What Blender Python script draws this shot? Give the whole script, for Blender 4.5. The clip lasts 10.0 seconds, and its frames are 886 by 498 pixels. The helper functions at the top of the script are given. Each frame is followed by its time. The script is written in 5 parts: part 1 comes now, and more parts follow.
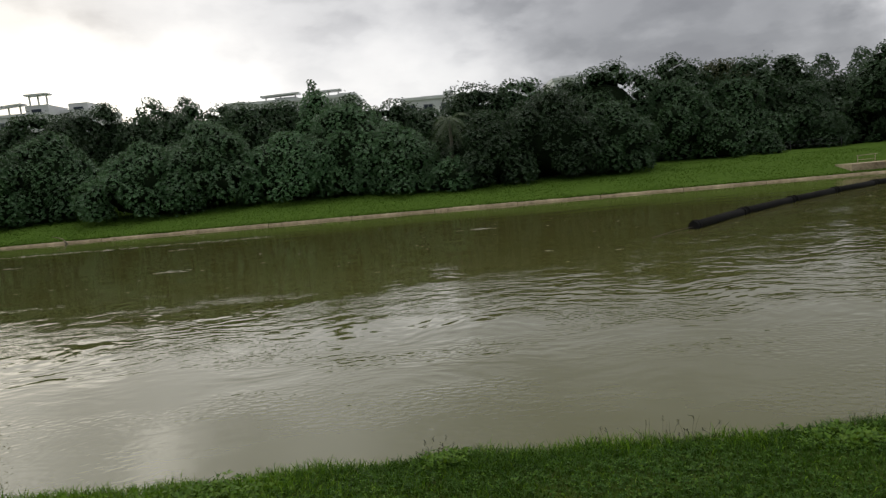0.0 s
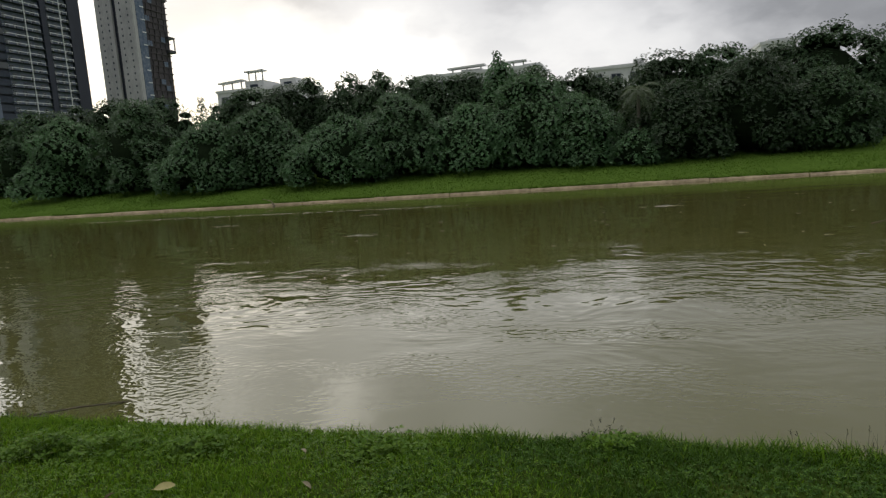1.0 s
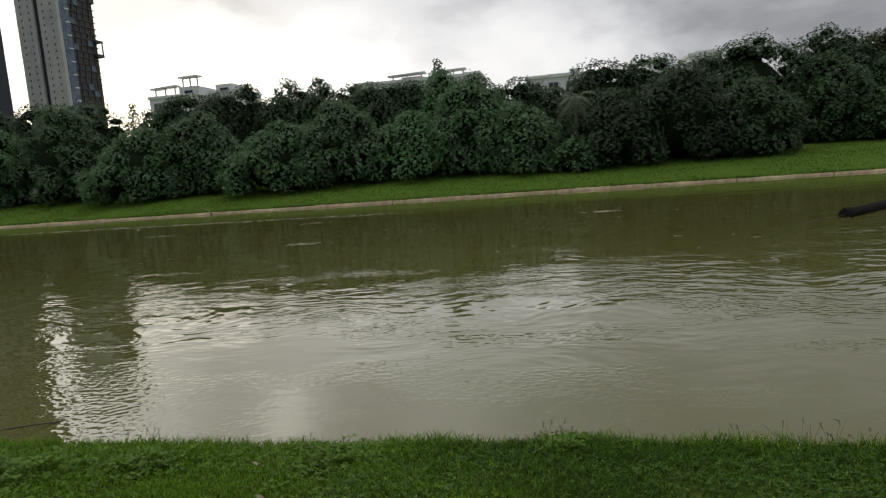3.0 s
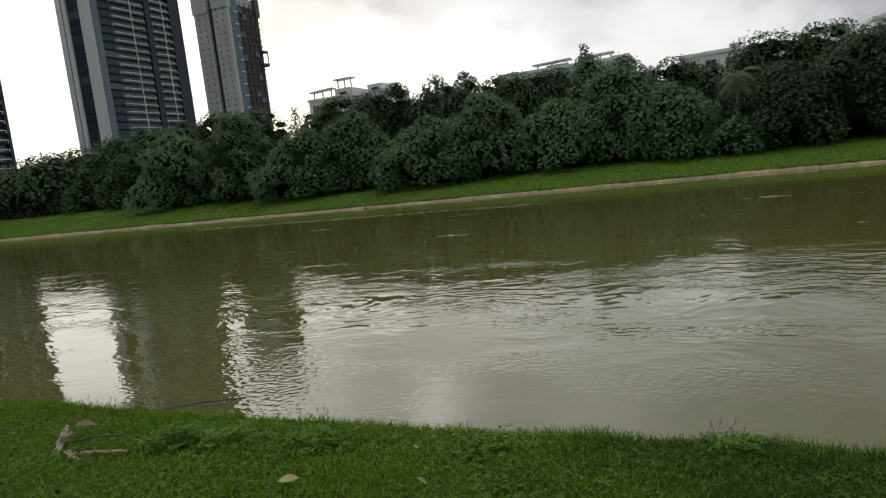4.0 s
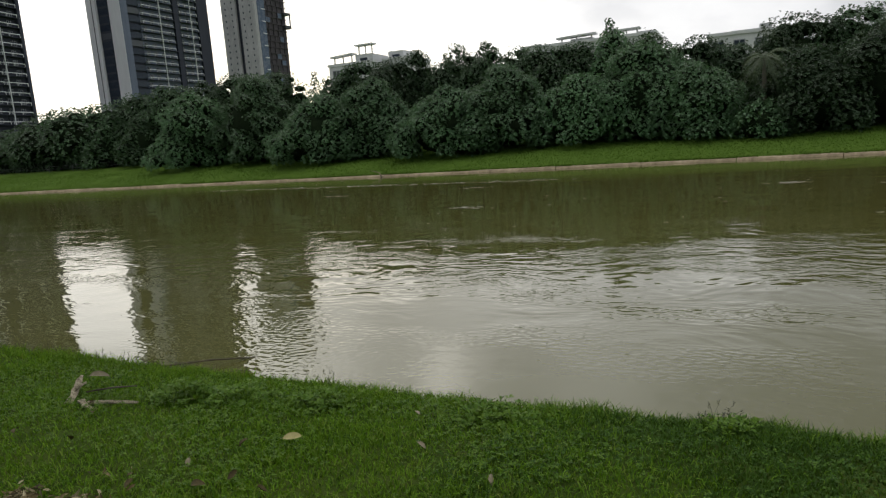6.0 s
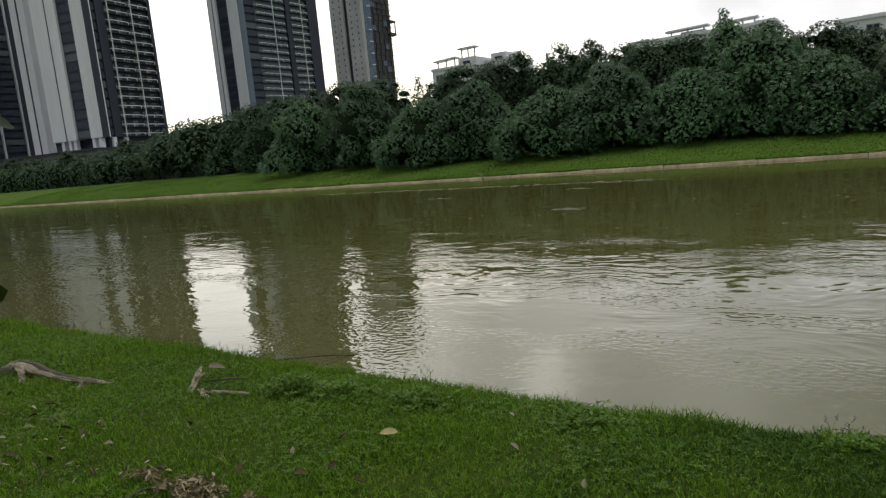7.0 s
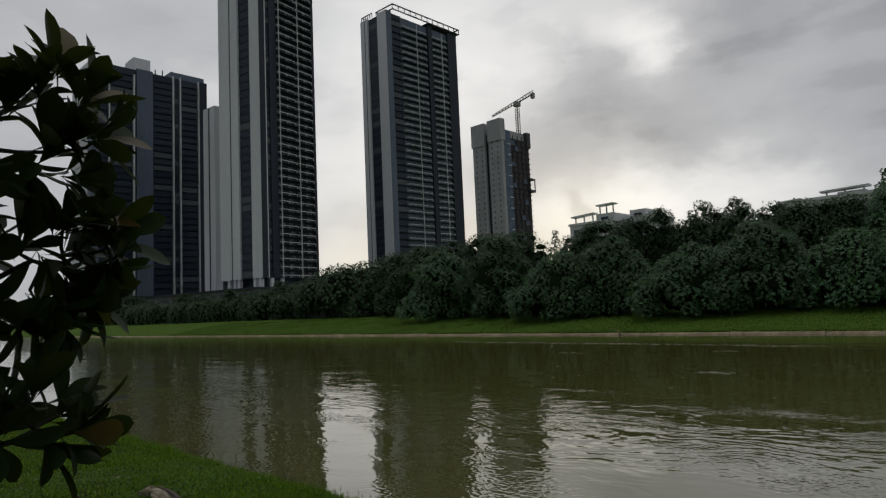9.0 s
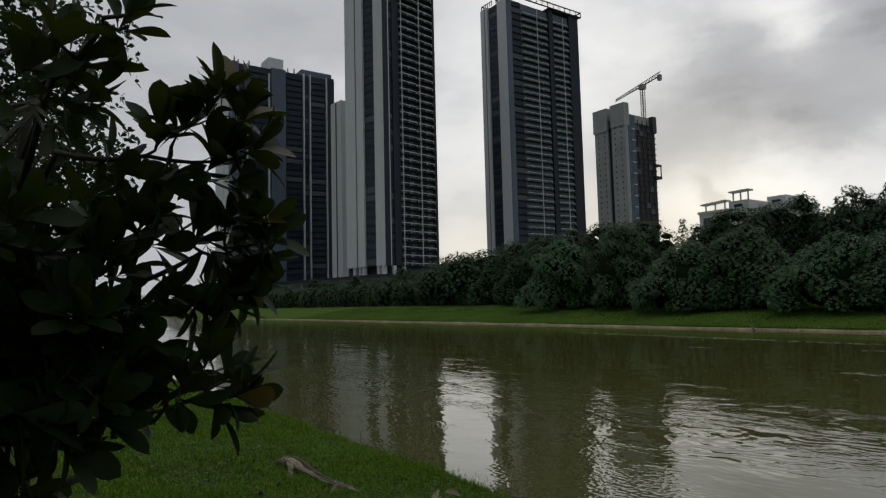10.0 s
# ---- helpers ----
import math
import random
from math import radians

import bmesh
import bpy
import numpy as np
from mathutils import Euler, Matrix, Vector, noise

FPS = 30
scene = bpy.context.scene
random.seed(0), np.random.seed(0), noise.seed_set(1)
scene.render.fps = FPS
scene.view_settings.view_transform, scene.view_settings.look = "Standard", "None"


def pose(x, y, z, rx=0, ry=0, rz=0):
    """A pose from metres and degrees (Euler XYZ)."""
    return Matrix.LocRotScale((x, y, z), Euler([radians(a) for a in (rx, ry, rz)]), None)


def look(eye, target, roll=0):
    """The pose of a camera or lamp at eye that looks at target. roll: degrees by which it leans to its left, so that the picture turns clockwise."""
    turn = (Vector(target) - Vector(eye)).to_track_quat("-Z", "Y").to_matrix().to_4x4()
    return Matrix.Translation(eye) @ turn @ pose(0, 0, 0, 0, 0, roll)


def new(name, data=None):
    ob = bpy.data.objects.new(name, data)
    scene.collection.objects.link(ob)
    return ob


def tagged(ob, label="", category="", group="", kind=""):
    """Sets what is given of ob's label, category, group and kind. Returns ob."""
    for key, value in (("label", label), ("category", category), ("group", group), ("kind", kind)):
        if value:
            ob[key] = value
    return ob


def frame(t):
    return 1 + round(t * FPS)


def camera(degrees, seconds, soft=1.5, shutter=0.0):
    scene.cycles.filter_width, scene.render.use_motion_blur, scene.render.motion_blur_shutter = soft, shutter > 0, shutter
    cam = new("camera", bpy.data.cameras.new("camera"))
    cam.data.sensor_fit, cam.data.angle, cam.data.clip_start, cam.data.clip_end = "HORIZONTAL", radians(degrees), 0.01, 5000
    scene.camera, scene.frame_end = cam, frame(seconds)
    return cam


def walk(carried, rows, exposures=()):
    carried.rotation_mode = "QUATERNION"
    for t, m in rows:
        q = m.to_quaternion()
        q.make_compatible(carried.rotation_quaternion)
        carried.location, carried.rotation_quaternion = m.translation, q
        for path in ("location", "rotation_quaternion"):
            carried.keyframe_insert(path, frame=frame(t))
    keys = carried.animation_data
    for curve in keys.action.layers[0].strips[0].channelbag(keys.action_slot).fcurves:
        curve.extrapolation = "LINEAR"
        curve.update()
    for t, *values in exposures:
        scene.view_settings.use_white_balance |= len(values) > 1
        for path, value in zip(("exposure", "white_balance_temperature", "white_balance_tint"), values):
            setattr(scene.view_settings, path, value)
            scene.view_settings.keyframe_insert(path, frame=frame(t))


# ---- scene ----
cam = camera(68.58, 10.0, soft=1.3)
PATH = [
    (0.0, pose(0.050, 0.020, 2.2, 83.39, 4.91, -0.90)),
    (0.2, pose(0.053, 0.026, 2.2, 84.57, 3.52, 6.64)),
    (0.5, pose(0.058, 0.035, 2.2, 85.07, 3.04, 16.78)),
    (0.7, pose(0.060, 0.041, 2.2, 83.62, 3.14, 19.74)),
    (1.0, pose(0.065, 0.050, 2.2, 82.19, 4.07, 14.87)),
    (1.2, pose(0.062, 0.047, 2.2, 82.21, 4.60, 9.93)),
    (1.5, pose(0.058, 0.043, 2.2, 82.98, 5.01, 1.64)),
    (1.7, pose(0.055, 0.040, 2.2, 83.12, 5.20, -2.70)),
    (2.0, pose(0.050, 0.035, 2.2, 83.23, 5.28, -6.44)),
    (2.2, pose(0.042, 0.032, 2.2, 83.36, 4.55, -5.60)),
    (2.5, pose(0.029, 0.028, 2.2, 83.04, 4.39, -1.04)),
    (2.7, pose(0.021, 0.024, 2.2, 82.86, 3.75, 3.38)),
    (3.0, pose(0.008, 0.020, 2.2, 82.45, 4.22, 9.73)),
    (3.2, pose(0.000, 0.018, 2.2, 82.26, 3.86, 12.11)),
    (4.3, pose(-0.090, 0.010, 2.2, 82.34, 5.45, 25.78)),
    (4.5, pose(-0.110, -0.020, 2.2, 81.14, 3.42, 27.12)),
    (5.0, pose(-0.120, 0.010, 2.2, 78.57, 1.34, 27.62)),
    (5.2, pose(-0.110, 0.005, 2.2, 78.22, 1.31, 26.19)),
    (6.3, pose(0.030, -0.025, 2.2, 81.28, 5.11, 24.74)),
    (6.5, pose(0.046, -0.030, 2.2, 81.33, 6.10, 26.66)),
    (6.8, pose(0.048, -0.024, 2.2, 80.99, 5.38, 29.82)),
    (7.0, pose(0.050, -0.020, 2.2, 81.32, 5.18, 32.90)),
    (7.2, pose(0.064, -0.016, 2.2, 80.73, 4.82, 33.00)),
    (7.5, pose(0.085, -0.010, 2.2, 81.10, 5.13, 32.93)),
    (8.0, pose(0.060, -0.005, 2.2, 83.22, 5.31, 30.47)),
    (8.2, pose(0.048, -0.003, 2.2, 83.69, 6.62, 29.51)),
    (8.5, pose(0.030, 0.000, 2.2, 87.74, 5.07, 33.68)),
    (8.7, pose(0.018, 0.020, 2.2, 91.89, 3.86, 38.60)),
    (9.0, pose(0.000, 0.050, 2.2, 95.29, 2.53, 44.65)),
    (9.2, pose(0.024, 0.038, 2.2, 96.90, 3.46, 48.70)),
    (9.5, pose(0.060, 0.020, 2.2, 98.39, 1.69, 52.15)),
    (9.7, pose(0.080, 0.004, 2.2, 98.22, 0.04, 53.82)),
    (10.0, pose(0.110, -0.020, 2.2, 94.66, 1.39, 55.06)),
]
EXPOSURES = [(0.0, -0.05, 6650, 10), (0.4, -0.48, 6650, 10), (0.7, -0.46, 6650, 10), (1.0, -0.1, 6650, 10), (3.2, -0.05, 6650, 10), (4.4, -0.08, 6600, 10), (5.0, 0.2, 6600, 10), (6.4, -0.03, 6550, 10), (7.4, 0.08, 6550, 10), (8.0, -0.03, 6550, 10), (8.3, -0.12, 6550, 10), (8.6, -0.50, 6550, 10), (9.0, -1.0, 6400, 10), (9.5, -1.2, 6330, 10), (10.0, -0.98, 6330, 10)]
walk(cam, PATH, EXPOSURES)

# ---- world and sun ----
SUN_AZ, SUN_EL = 27.0, 24.0
# azimuth, elevation, width and weight of the cloud banks
DARK_BANKS = [(-40, 24, 24, -0.70), (-24, 12, 13, -0.62), (-13, 9, 6, -0.25), (21, 18, 5.5, -0.50), (31, 16.0, 4.6, -0.95), (37, 13.0, 3.4, -0.75), (66, 24, 5, -0.35), (22, 12.7, 3.2, -0.45),
              (13, 12, 4, -0.30), (-15, 10, 5, -0.2), (78, 22, 9, -0.2), (-8, 13, 5, -0.2), (2, 21, 9, -0.4), (32.8, 8.2, 1.2, -0.9), (17, 22, 5, -0.4), (-8, 24, 9, -0.3), (26, 14.5, 3.0, -0.5),
              (-16, 32, 15, -0.40), (180, 20, 60, -0.72), (150, 50, 40, -0.15), (-120, 40, 50, -0.35)]
BRIGHT_PARTS = [(4, 7, 6, 0.5), (24.5, 21, 3.5, 1.0), (34, 6.5, 4, 0.6), (25, 8.5, 5, 0.85), (-37, 8.5, 2.6, 0.7), (28, 11, 3, 0.15), (62, 16, 30, 0.48), (46, 14, 20, 0.75), (17, 7.5, 5.5, 0.8),
                (45, 22, 10, 0.12), (18, 34, 12, 0.3), (34, 27, 9, 0.35), (0, 90, 38, 1.5)]
CLOUDS = DARK_BANKS + BRIGHT_PARTS


def heading(az, el):
    a, e = radians(az), radians(el)
    return Vector((-math.sin(a) * math.cos(e), math.cos(a) * math.cos(e), math.sin(e)))


class Nodes:
    """Short hand for building node trees."""

    def __init__(self, tree):
        self.tree = tree
        tree.nodes.clear()

    def add(self, kind, values=None, **settings):
        n = self.tree.nodes.new(kind)
        for k, v in settings.items():
            setattr(n, k, v)
        for k, v in (values or {}).items():
            if isinstance(v, bpy.types.NodeSocket):
                self.tree.links.new(v, n.inputs[k])
            else:
                n.inputs[k].default_value = v
        return n

    def math(self, op, a, b=0.0, c=0.0, clamp=False):
        n = self.add("ShaderNodeMath", {0: a, 1: b, 2: c}, operation=op)
        n.use_clamp = clamp
        return n.outputs[0]

    def vec(self, op, a, b=(0, 0, 0)):
        n = self.add("ShaderNodeVectorMath", {0: a, 1: b}, operation=op)
        return n.outputs["Value"] if op in ("DOT_PRODUCT", "LENGTH") else n.outputs["Vector"]

    def noise(self, vector, scale, detail=4.0, rough=0.55, distortion=0.0):
        n = self.add("ShaderNodeTexNoise", {"Vector": vector, "Scale": scale, "Detail": detail, "Roughness": rough, "Distortion": distortion})
        return n.outputs["Fac"]

    def ramp(self, fac, stops, smooth=False):
        n = self.add("ShaderNodeValToRGB", {"Fac": fac})
        cr = n.color_ramp
        cr.interpolation = "EASE" if smooth else "LINEAR"
        while len(cr.elements) < len(stops):
            cr.elements.new(0.5)
        for e, (p, c) in zip(cr.elements, stops):
            e.position = p
            e.color = (*c, 1) if len(c) == 3 else c
        return n.outputs["Color"]

    def mix(self, fac, a, b, blend="MIX"):
        n = self.add("ShaderNodeMix", data_type="RGBA", blend_type=blend)
        for i, v in ((0, fac), (6, a), (7, b)):
            if isinstance(v, bpy.types.NodeSocket):
                self.tree.links.new(v, n.inputs[i])
            else:
                n.inputs[i].default_value = (*v, 1) if isinstance(v, tuple) and len(v) == 3 else v
        return n.outputs[2]


def build_world():
    w = bpy.data.worlds.new("sky")
    w.use_nodes = True
    scene.world = w
    n = Nodes(w.node_tree)
    ray = n.vec("NORMALIZE", n.add("ShaderNodeTexCoord").outputs["Generated"])
    sep = n.add("ShaderNodeSeparateXYZ", {0: ray})
    up = n.math("MAXIMUM", sep.outputs["Z"], 0.0)
    # soft cloud deck, flattened towards the horizon
    sheet = n.vec("MULTIPLY", ray, (1.0, 1.0, 1.6))
    big = n.noise(n.vec("ADD", sheet, (3.1, 0.4, 1.7)), 2.6, 2.0, 0.5, 0.2)
    fine = n.noise(n.vec("ADD", n.vec("MULTIPLY", sheet, (1, 1, 1.5)), (7.3, 2.2, 0.0)), 8.0, 5.0, 0.5, 0.0)
    billow = n.ramp(fine, [(0.36, (0, 0, 0)), (0.50, (0.62, 0.62, 0.62)), (0.66, (1, 1, 1))], True)
    level = n.math("ADD", n.math("MULTIPLY", n.math("SUBTRACT", big, 0.5), 1.1), n.math("MULTIPLY", n.math("SUBTRACT", billow, 0.55), 0.28))
    level = n.math("ADD", level, 1.02)

    def lump(az, el, wide, amount):
        d = n.vec("DOT_PRODUCT", ray, tuple(heading(az, el)))
        g = n.math("POWER", 2.718, n.math("MULTIPLY", n.math("SUBTRACT", d, 1.0), 1.0 / (1 - math.cos(radians(wide)))))
        return n.math("MULTIPLY", g, amount)

    # the banks have ragged edges
    torn = n.add("ShaderNodeTexNoise", {"Vector": sheet, "Scale": 7.0, "Detail": 5.0, "Roughness": 0.55}).outputs["Color"]
    plain_ray = ray
    ray = n.vec("NORMALIZE", n.vec("ADD", ray, n.vec("MULTIPLY", n.vec("SUBTRACT", torn, (0.5, 0.5, 0.5)), (0.16, 0.16, 0.16))))
    # heavier cloud banks, and the thin bright part round the hidden sun
    for az, el, wide, amount in CLOUDS:
        level = n.math("ADD", level, lump(az, el, wide, amount))
    col = n.ramp(n.math("MULTIPLY", level, 0.25), [(0.0, (0.26, 0.268, 0.295)), (0.06, (0.32, 0.33, 0.358)), (0.125, (0.50, 0.512, 0.545)), (0.19, (0.69, 0.70, 0.73)), (0.25, (0.84, 0.85, 0.875)), (0.375, (1.03, 1.035, 1.045)), (0.5, (1.45, 1.44, 1.42)), (1.0, (3.2, 3.1, 2.9))])
    ray = plain_ray
    # warm light low under the cloud edge
    low = n.math("MULTIPLY", n.math("POWER", 2.718, n.math("MULTIPLY", up, -6.5)), lump(41, 4, 15, 1.5))
    col = n.mix(n.math("MULTIPLY", low, 0.9, clamp=True), col, (1.62, 1.46, 1.16))
    for az, el, wide, warm in ((31, 6.0, 6.0, 0.5), (53, 3.0, 4.0, 0.4)):
        col = n.mix(lump(az, el, wide, warm), col, (0.9, 0.78, 0.52), "ADD")
    clear = n.add("ShaderNodeTexSky", sky_type="NISHITA", sun_disc=False, sun_elevation=radians(SUN_EL), sun_rotation=radians(-SUN_AZ))
    bg_clear = n.add("ShaderNodeBackground", {"Color": clear.outputs["Color"], "Strength": 0.07})
    bg_cloud = n.add("ShaderNodeBackground", {"Color": col, "Strength": 1.0})
    both = n.add("ShaderNodeMixShader", {0: 0.94, 1: bg_clear.outputs[0], 2: bg_cloud.outputs[0]})
    out = n.add("ShaderNodeOutputWorld", {"Surface": both.outputs[0]})
    return out


build_world()
sun = new("sun", bpy.data.lights.new("sun", "SUN"))
sun.data.energy, sun.data.angle, sun.data.color = 0.5, radians(170), (1.0, 0.95, 0.88)
sun.matrix_world = look(heading(SUN_AZ, SUN_EL) * 300, (0, 0, 0))


# ---- materials ----
def material(name, build, **principled):
    m = bpy.data.materials.new(name)
    m.use_nodes = True
    n = Nodes(m.node_tree)
    bsdf = n.add("ShaderNodeBsdfPrincipled")
    out = n.add("ShaderNodeOutputMaterial", {"Surface": bsdf.outputs[0]})
    for k, v in principled.items():
        bsdf.inputs[k.replace("_", " ")].default_value = v
    build(n, bsdf, out)
    return m


def link(n, a, node, key):
    n.tree.links.new(a, node.inputs[key])


def bump(n, bsdf, height, distance, strength=1.0):
    b = n.add("ShaderNodeBump", {"Height": height, "Strength": strength, "Distance": distance})
    link(n, b.outputs[0], bsdf, "Normal")


def place(n):
    return n.add("ShaderNodeNewGeometry").outputs["Position"]


def plain(name, dark, light, scale=3.0, rough=0.7, relief=0.01, metal=0.0, streak=(1, 1, 1), specular=0.35):
    """A surface with two scales of tone, and a fine relief."""
    def build(n, b, out):
        p = n.vec("MULTIPLY", n.add("ShaderNodeTexCoord").outputs["Object"], streak)
        f = n.math("ADD", n.math("MULTIPLY", n.noise(p, scale, 3), 0.6), n.math("MULTIPLY", n.noise(p, scale * 9, 5), 0.4))
        link(n, n.ramp(f, [(0.32, dark), (0.68, light)]), b, "Base Color")
        link(n, n.math("MULTIPLY_ADD", f, 0.3, rough - 0.15), b, "Roughness")
        if relief:
            bump(n, b, n.noise(p, scale * 12, 4), relief)
    return material(name, build, Metallic=metal, Specular_IOR_Level=specular)


def foliage(name, colours, rough=0.42, glow_through=0.25, specular=0.5, patch=0.45, deep=(0.03, 0.065, 0.022), sheer=(0.10, 0.16, 0.02), vary=0.0):
    """Leaves: a tone for each leaf, thin enough to let some light through."""
    def build(n, b, out):
        g = n.add("ShaderNodeNewGeometry")
        r = g.outputs["Random Per Island"]
        c = n.ramp(r, [(i / max(1, len(colours) - 1), c) for i, c in enumerate(colours)])
        c = n.mix(n.math("MULTIPLY", n.noise(g.outputs["Position"], patch, 2), 0.45), c, deep)
        tone = n.math("MULTIPLY_ADD", n.add("ShaderNodeObjectInfo").outputs["Random"], vary, 1.0 - vary / 2)
        c = n.vec("MULTIPLY", c, n.add("ShaderNodeCombineXYZ", {0: tone, 1: tone, 2: tone}).outputs[0])
        link(n, c, b, "Base Color")
        t = n.add("ShaderNodeBsdfTranslucent", {"Color": n.mix(0.5, c, sheer)})
        m = n.add("ShaderNodeMixShader", {0: glow_through, 1: b.outputs[0], 2: t.outputs[0]})
        link(n, m.outputs[0], out, "Surface")
    return material(name, build, Roughness=rough, Specular_IOR_Level=specular)


def make_water():
    def build(n, b, out):
        p = place(n)
        sep = n.add("ShaderNodeSeparateXYZ", {0: p})
        y = sep.outputs["Y"]
        tone = n.noise(n.vec("MULTIPLY", p, (0.05, 0.12, 1)), 1.0, 4)
        link(n, n.ramp(tone, [(0.3, (0.086, 0.086, 0.024)), (0.7, (0.108, 0.107, 0.035))]), b, "Base Color")
        # low wind waves over the middle of the canal that reach further out to the east, calm water under the far bank
        x = sep.outputs["X"]
        wander = n.math("MULTIPLY", n.math("SUBTRACT", n.noise(n.vec("MULTIPLY", p, (0.16, 0.16, 1)), 1.0, 2), 0.5), 7.0)
        reach = n.math("ADD", n.math("MULTIPLY_ADD", n.math("MAXIMUM", x, 0.0), 0.85, 16.2), wander)
        field = n.math("MULTIPLY", n.math("SUBTRACT", reach, y), 0.17, clamp=True)
        patch = n.ramp(n.noise(n.vec("MULTIPLY", p, (0.16, 0.26, 1)), 1.0, 2), [(0.36, (0.35, 0.35, 0.35)), (0.60, (1, 1, 1))])
        shore = n.ramp(n.math("DIVIDE", y, 40.0), [(0.12, (0.12, 0.12, 0.12)), (0.18, (0.45, 0.45, 0.45)), (0.22, (1, 1, 1))])
        field = n.math("MULTIPLY", n.math("MULTIPLY", field, patch), shore)
        field = n.math("MAXIMUM", field, 0.03)
        bent = n.vec("ADD", p, n.vec("MULTIPLY", n.add("ShaderNodeTexNoise", {"Vector": p, "Scale": 0.35, "Detail": 1.0}).outputs["Color"], (0.0, 2.4, 0.0)))
        swell = n.noise(n.vec("MULTIPLY", bent, (2.0, 2.7, 1)), 1.0, 0.0, 0.4, 0.3)
        chop = n.noise(n.vec("MULTIPLY", bent, (4.2, 6.4, 1)), 1.0, 0.0, 0.4, 0.3)
        h = n.math("ADD", n.math("MULTIPLY", swell, 0.016), n.math("MULTIPLY", chop, 0.0085))
        h = n.math("MULTIPLY", h, field)
        # cat's paws closer to the near bank
        tiny = n.noise(n.vec("MULTIPLY", p, (12.0, 15.0, 1)), 1.0, 0.5, 0.5, 0.2)
        spots = n.ramp(n.noise(n.vec("MULTIPLY", p, (0.32, 0.6, 1)), 1.0, 2), [(0.44, (0.06, 0.06, 0.06)), (0.57, (1, 1, 1))])
        near = n.ramp(n.math("DIVIDE", y, 40.0), [(0.11, (0.55, 0.55, 0.55)), (0.18, (0.9, 0.9, 0.9)), (0.30, (0.6, 0.6, 0.6)), (0.5, (0, 0, 0))])
        h = n.math("ADD", h, n.math("MULTIPLY", n.math("MULTIPLY", tiny, 0.0072), n.math("MULTIPLY", spots, near)))
        # a ruffled patch by the near bank, up the canal
        off = n.vec("MULTIPLY", n.vec("SUBTRACT", p, (-20.0, 8.4, 0.0)), (0.22, 0.40, 0.0))
        gust = n.math("POWER", 2.718, n.math("MULTIPLY", n.vec("DOT_PRODUCT", off, off), -1.0))
        h = n.math("ADD", h, n.math("MULTIPLY", n.math("MULTIPLY", n.noise(n.vec("MULTIPLY", p, (4.0, 5.5, 1)), 1.0, 1.0, 0.5, 0.2), 0.022), gust))
        # far off the water wears a fine shiver that dulls its mirror
        link(n, n.ramp(n.math("DIVIDE", y, 40.0), [(0.30, (0.03, 0.03, 0.03)), (0.60, (0.08, 0.08, 0.08))]), b, "Roughness")
        # long smooth undulation, and the faint shiver of the calm parts
        slow = n.math("MULTIPLY", n.noise(n.vec("MULTIPLY", bent, (0.30, 0.9, 1)), 1.0, 0.0), 0.012)
        calm = n.math("MULTIPLY", n.noise(n.vec("MULTIPLY", p, (1.6, 3.2, 1)), 1.0, 1.5), 0.0016)
        bump(n, b, n.math("ADD", n.math("ADD", h, calm), slow), 1.0)
    return material("muddy_water", build, Roughness=0.04, IOR=1.6)


def make_ground():
    def build(n, b, out):
        p = place(n)
        big = n.noise(p, 0.35, 4)
        mid = n.noise(p, 2.6, 4)
        fine = n.noise(p, 26.0, 4, 0.65)
        g = n.ramp(n.math("ADD", n.math("MULTIPLY", big, 0.5), n.math("MULTIPLY", mid, 0.5)),
                   [(0.33, (0.024, 0.046, 0.006)), (0.5, (0.040, 0.072, 0.009)), (0.68, (0.070, 0.090, 0.018))])
        c = n.mix(n.ramp(fine, [(0.5, (0, 0, 0)), (0.8, (0.6, 0.6, 0.6))]), g, (0.045, 0.034, 0.018))
        # the far bank is mown turf, paler than the near one
        bank = n.math("GREATER_THAN", n.add("ShaderNodeSeparateXYZ", {0: p}).outputs["Y"], 30.0)
        mown = n.ramp(mid, [(0.35, (0.060, 0.112, 0.015)), (0.65, (0.084, 0.146, 0.022))])
        link(n, n.mix(bank, c, mown), b, "Base Color")
        bump(n, b, n.math("ADD", n.math("MULTIPLY", fine, 0.6), n.math("MULTIPLY", mid, 0.4)), 0.05)
    return material("turf", build, Roughness=0.95, Specular_IOR_Level=0.05)


def make_glass_wall():
    """Dark glazing of the towers: each floor's panes keep a slightly different tone."""
    def build(n, b, out):
        r = n.add("ShaderNodeObjectInfo").outputs["Random"]
        p = n.add("ShaderNodeTexCoord").outputs["Object"]
        f = n.noise(p, 0.8, 2)
        c = n.mix(f, (0.012, 0.020, 0.036), (0.05, 0.065, 0.09))
        c = n.mix(n.math("MULTIPLY", r, 0.5), c, (0.07, 0.085, 0.105))
        # blinds drawn behind a few of the panes
        link(n, n.mix(n.ramp(r, [(0.80, (0, 0, 0)), (0.84, (1, 1, 1))]), c, (0.11, 0.12, 0.135)), b, "Base Color")
    return material("tower_glass", build, Roughness=0.25, Specular_IOR_Level=0.14)


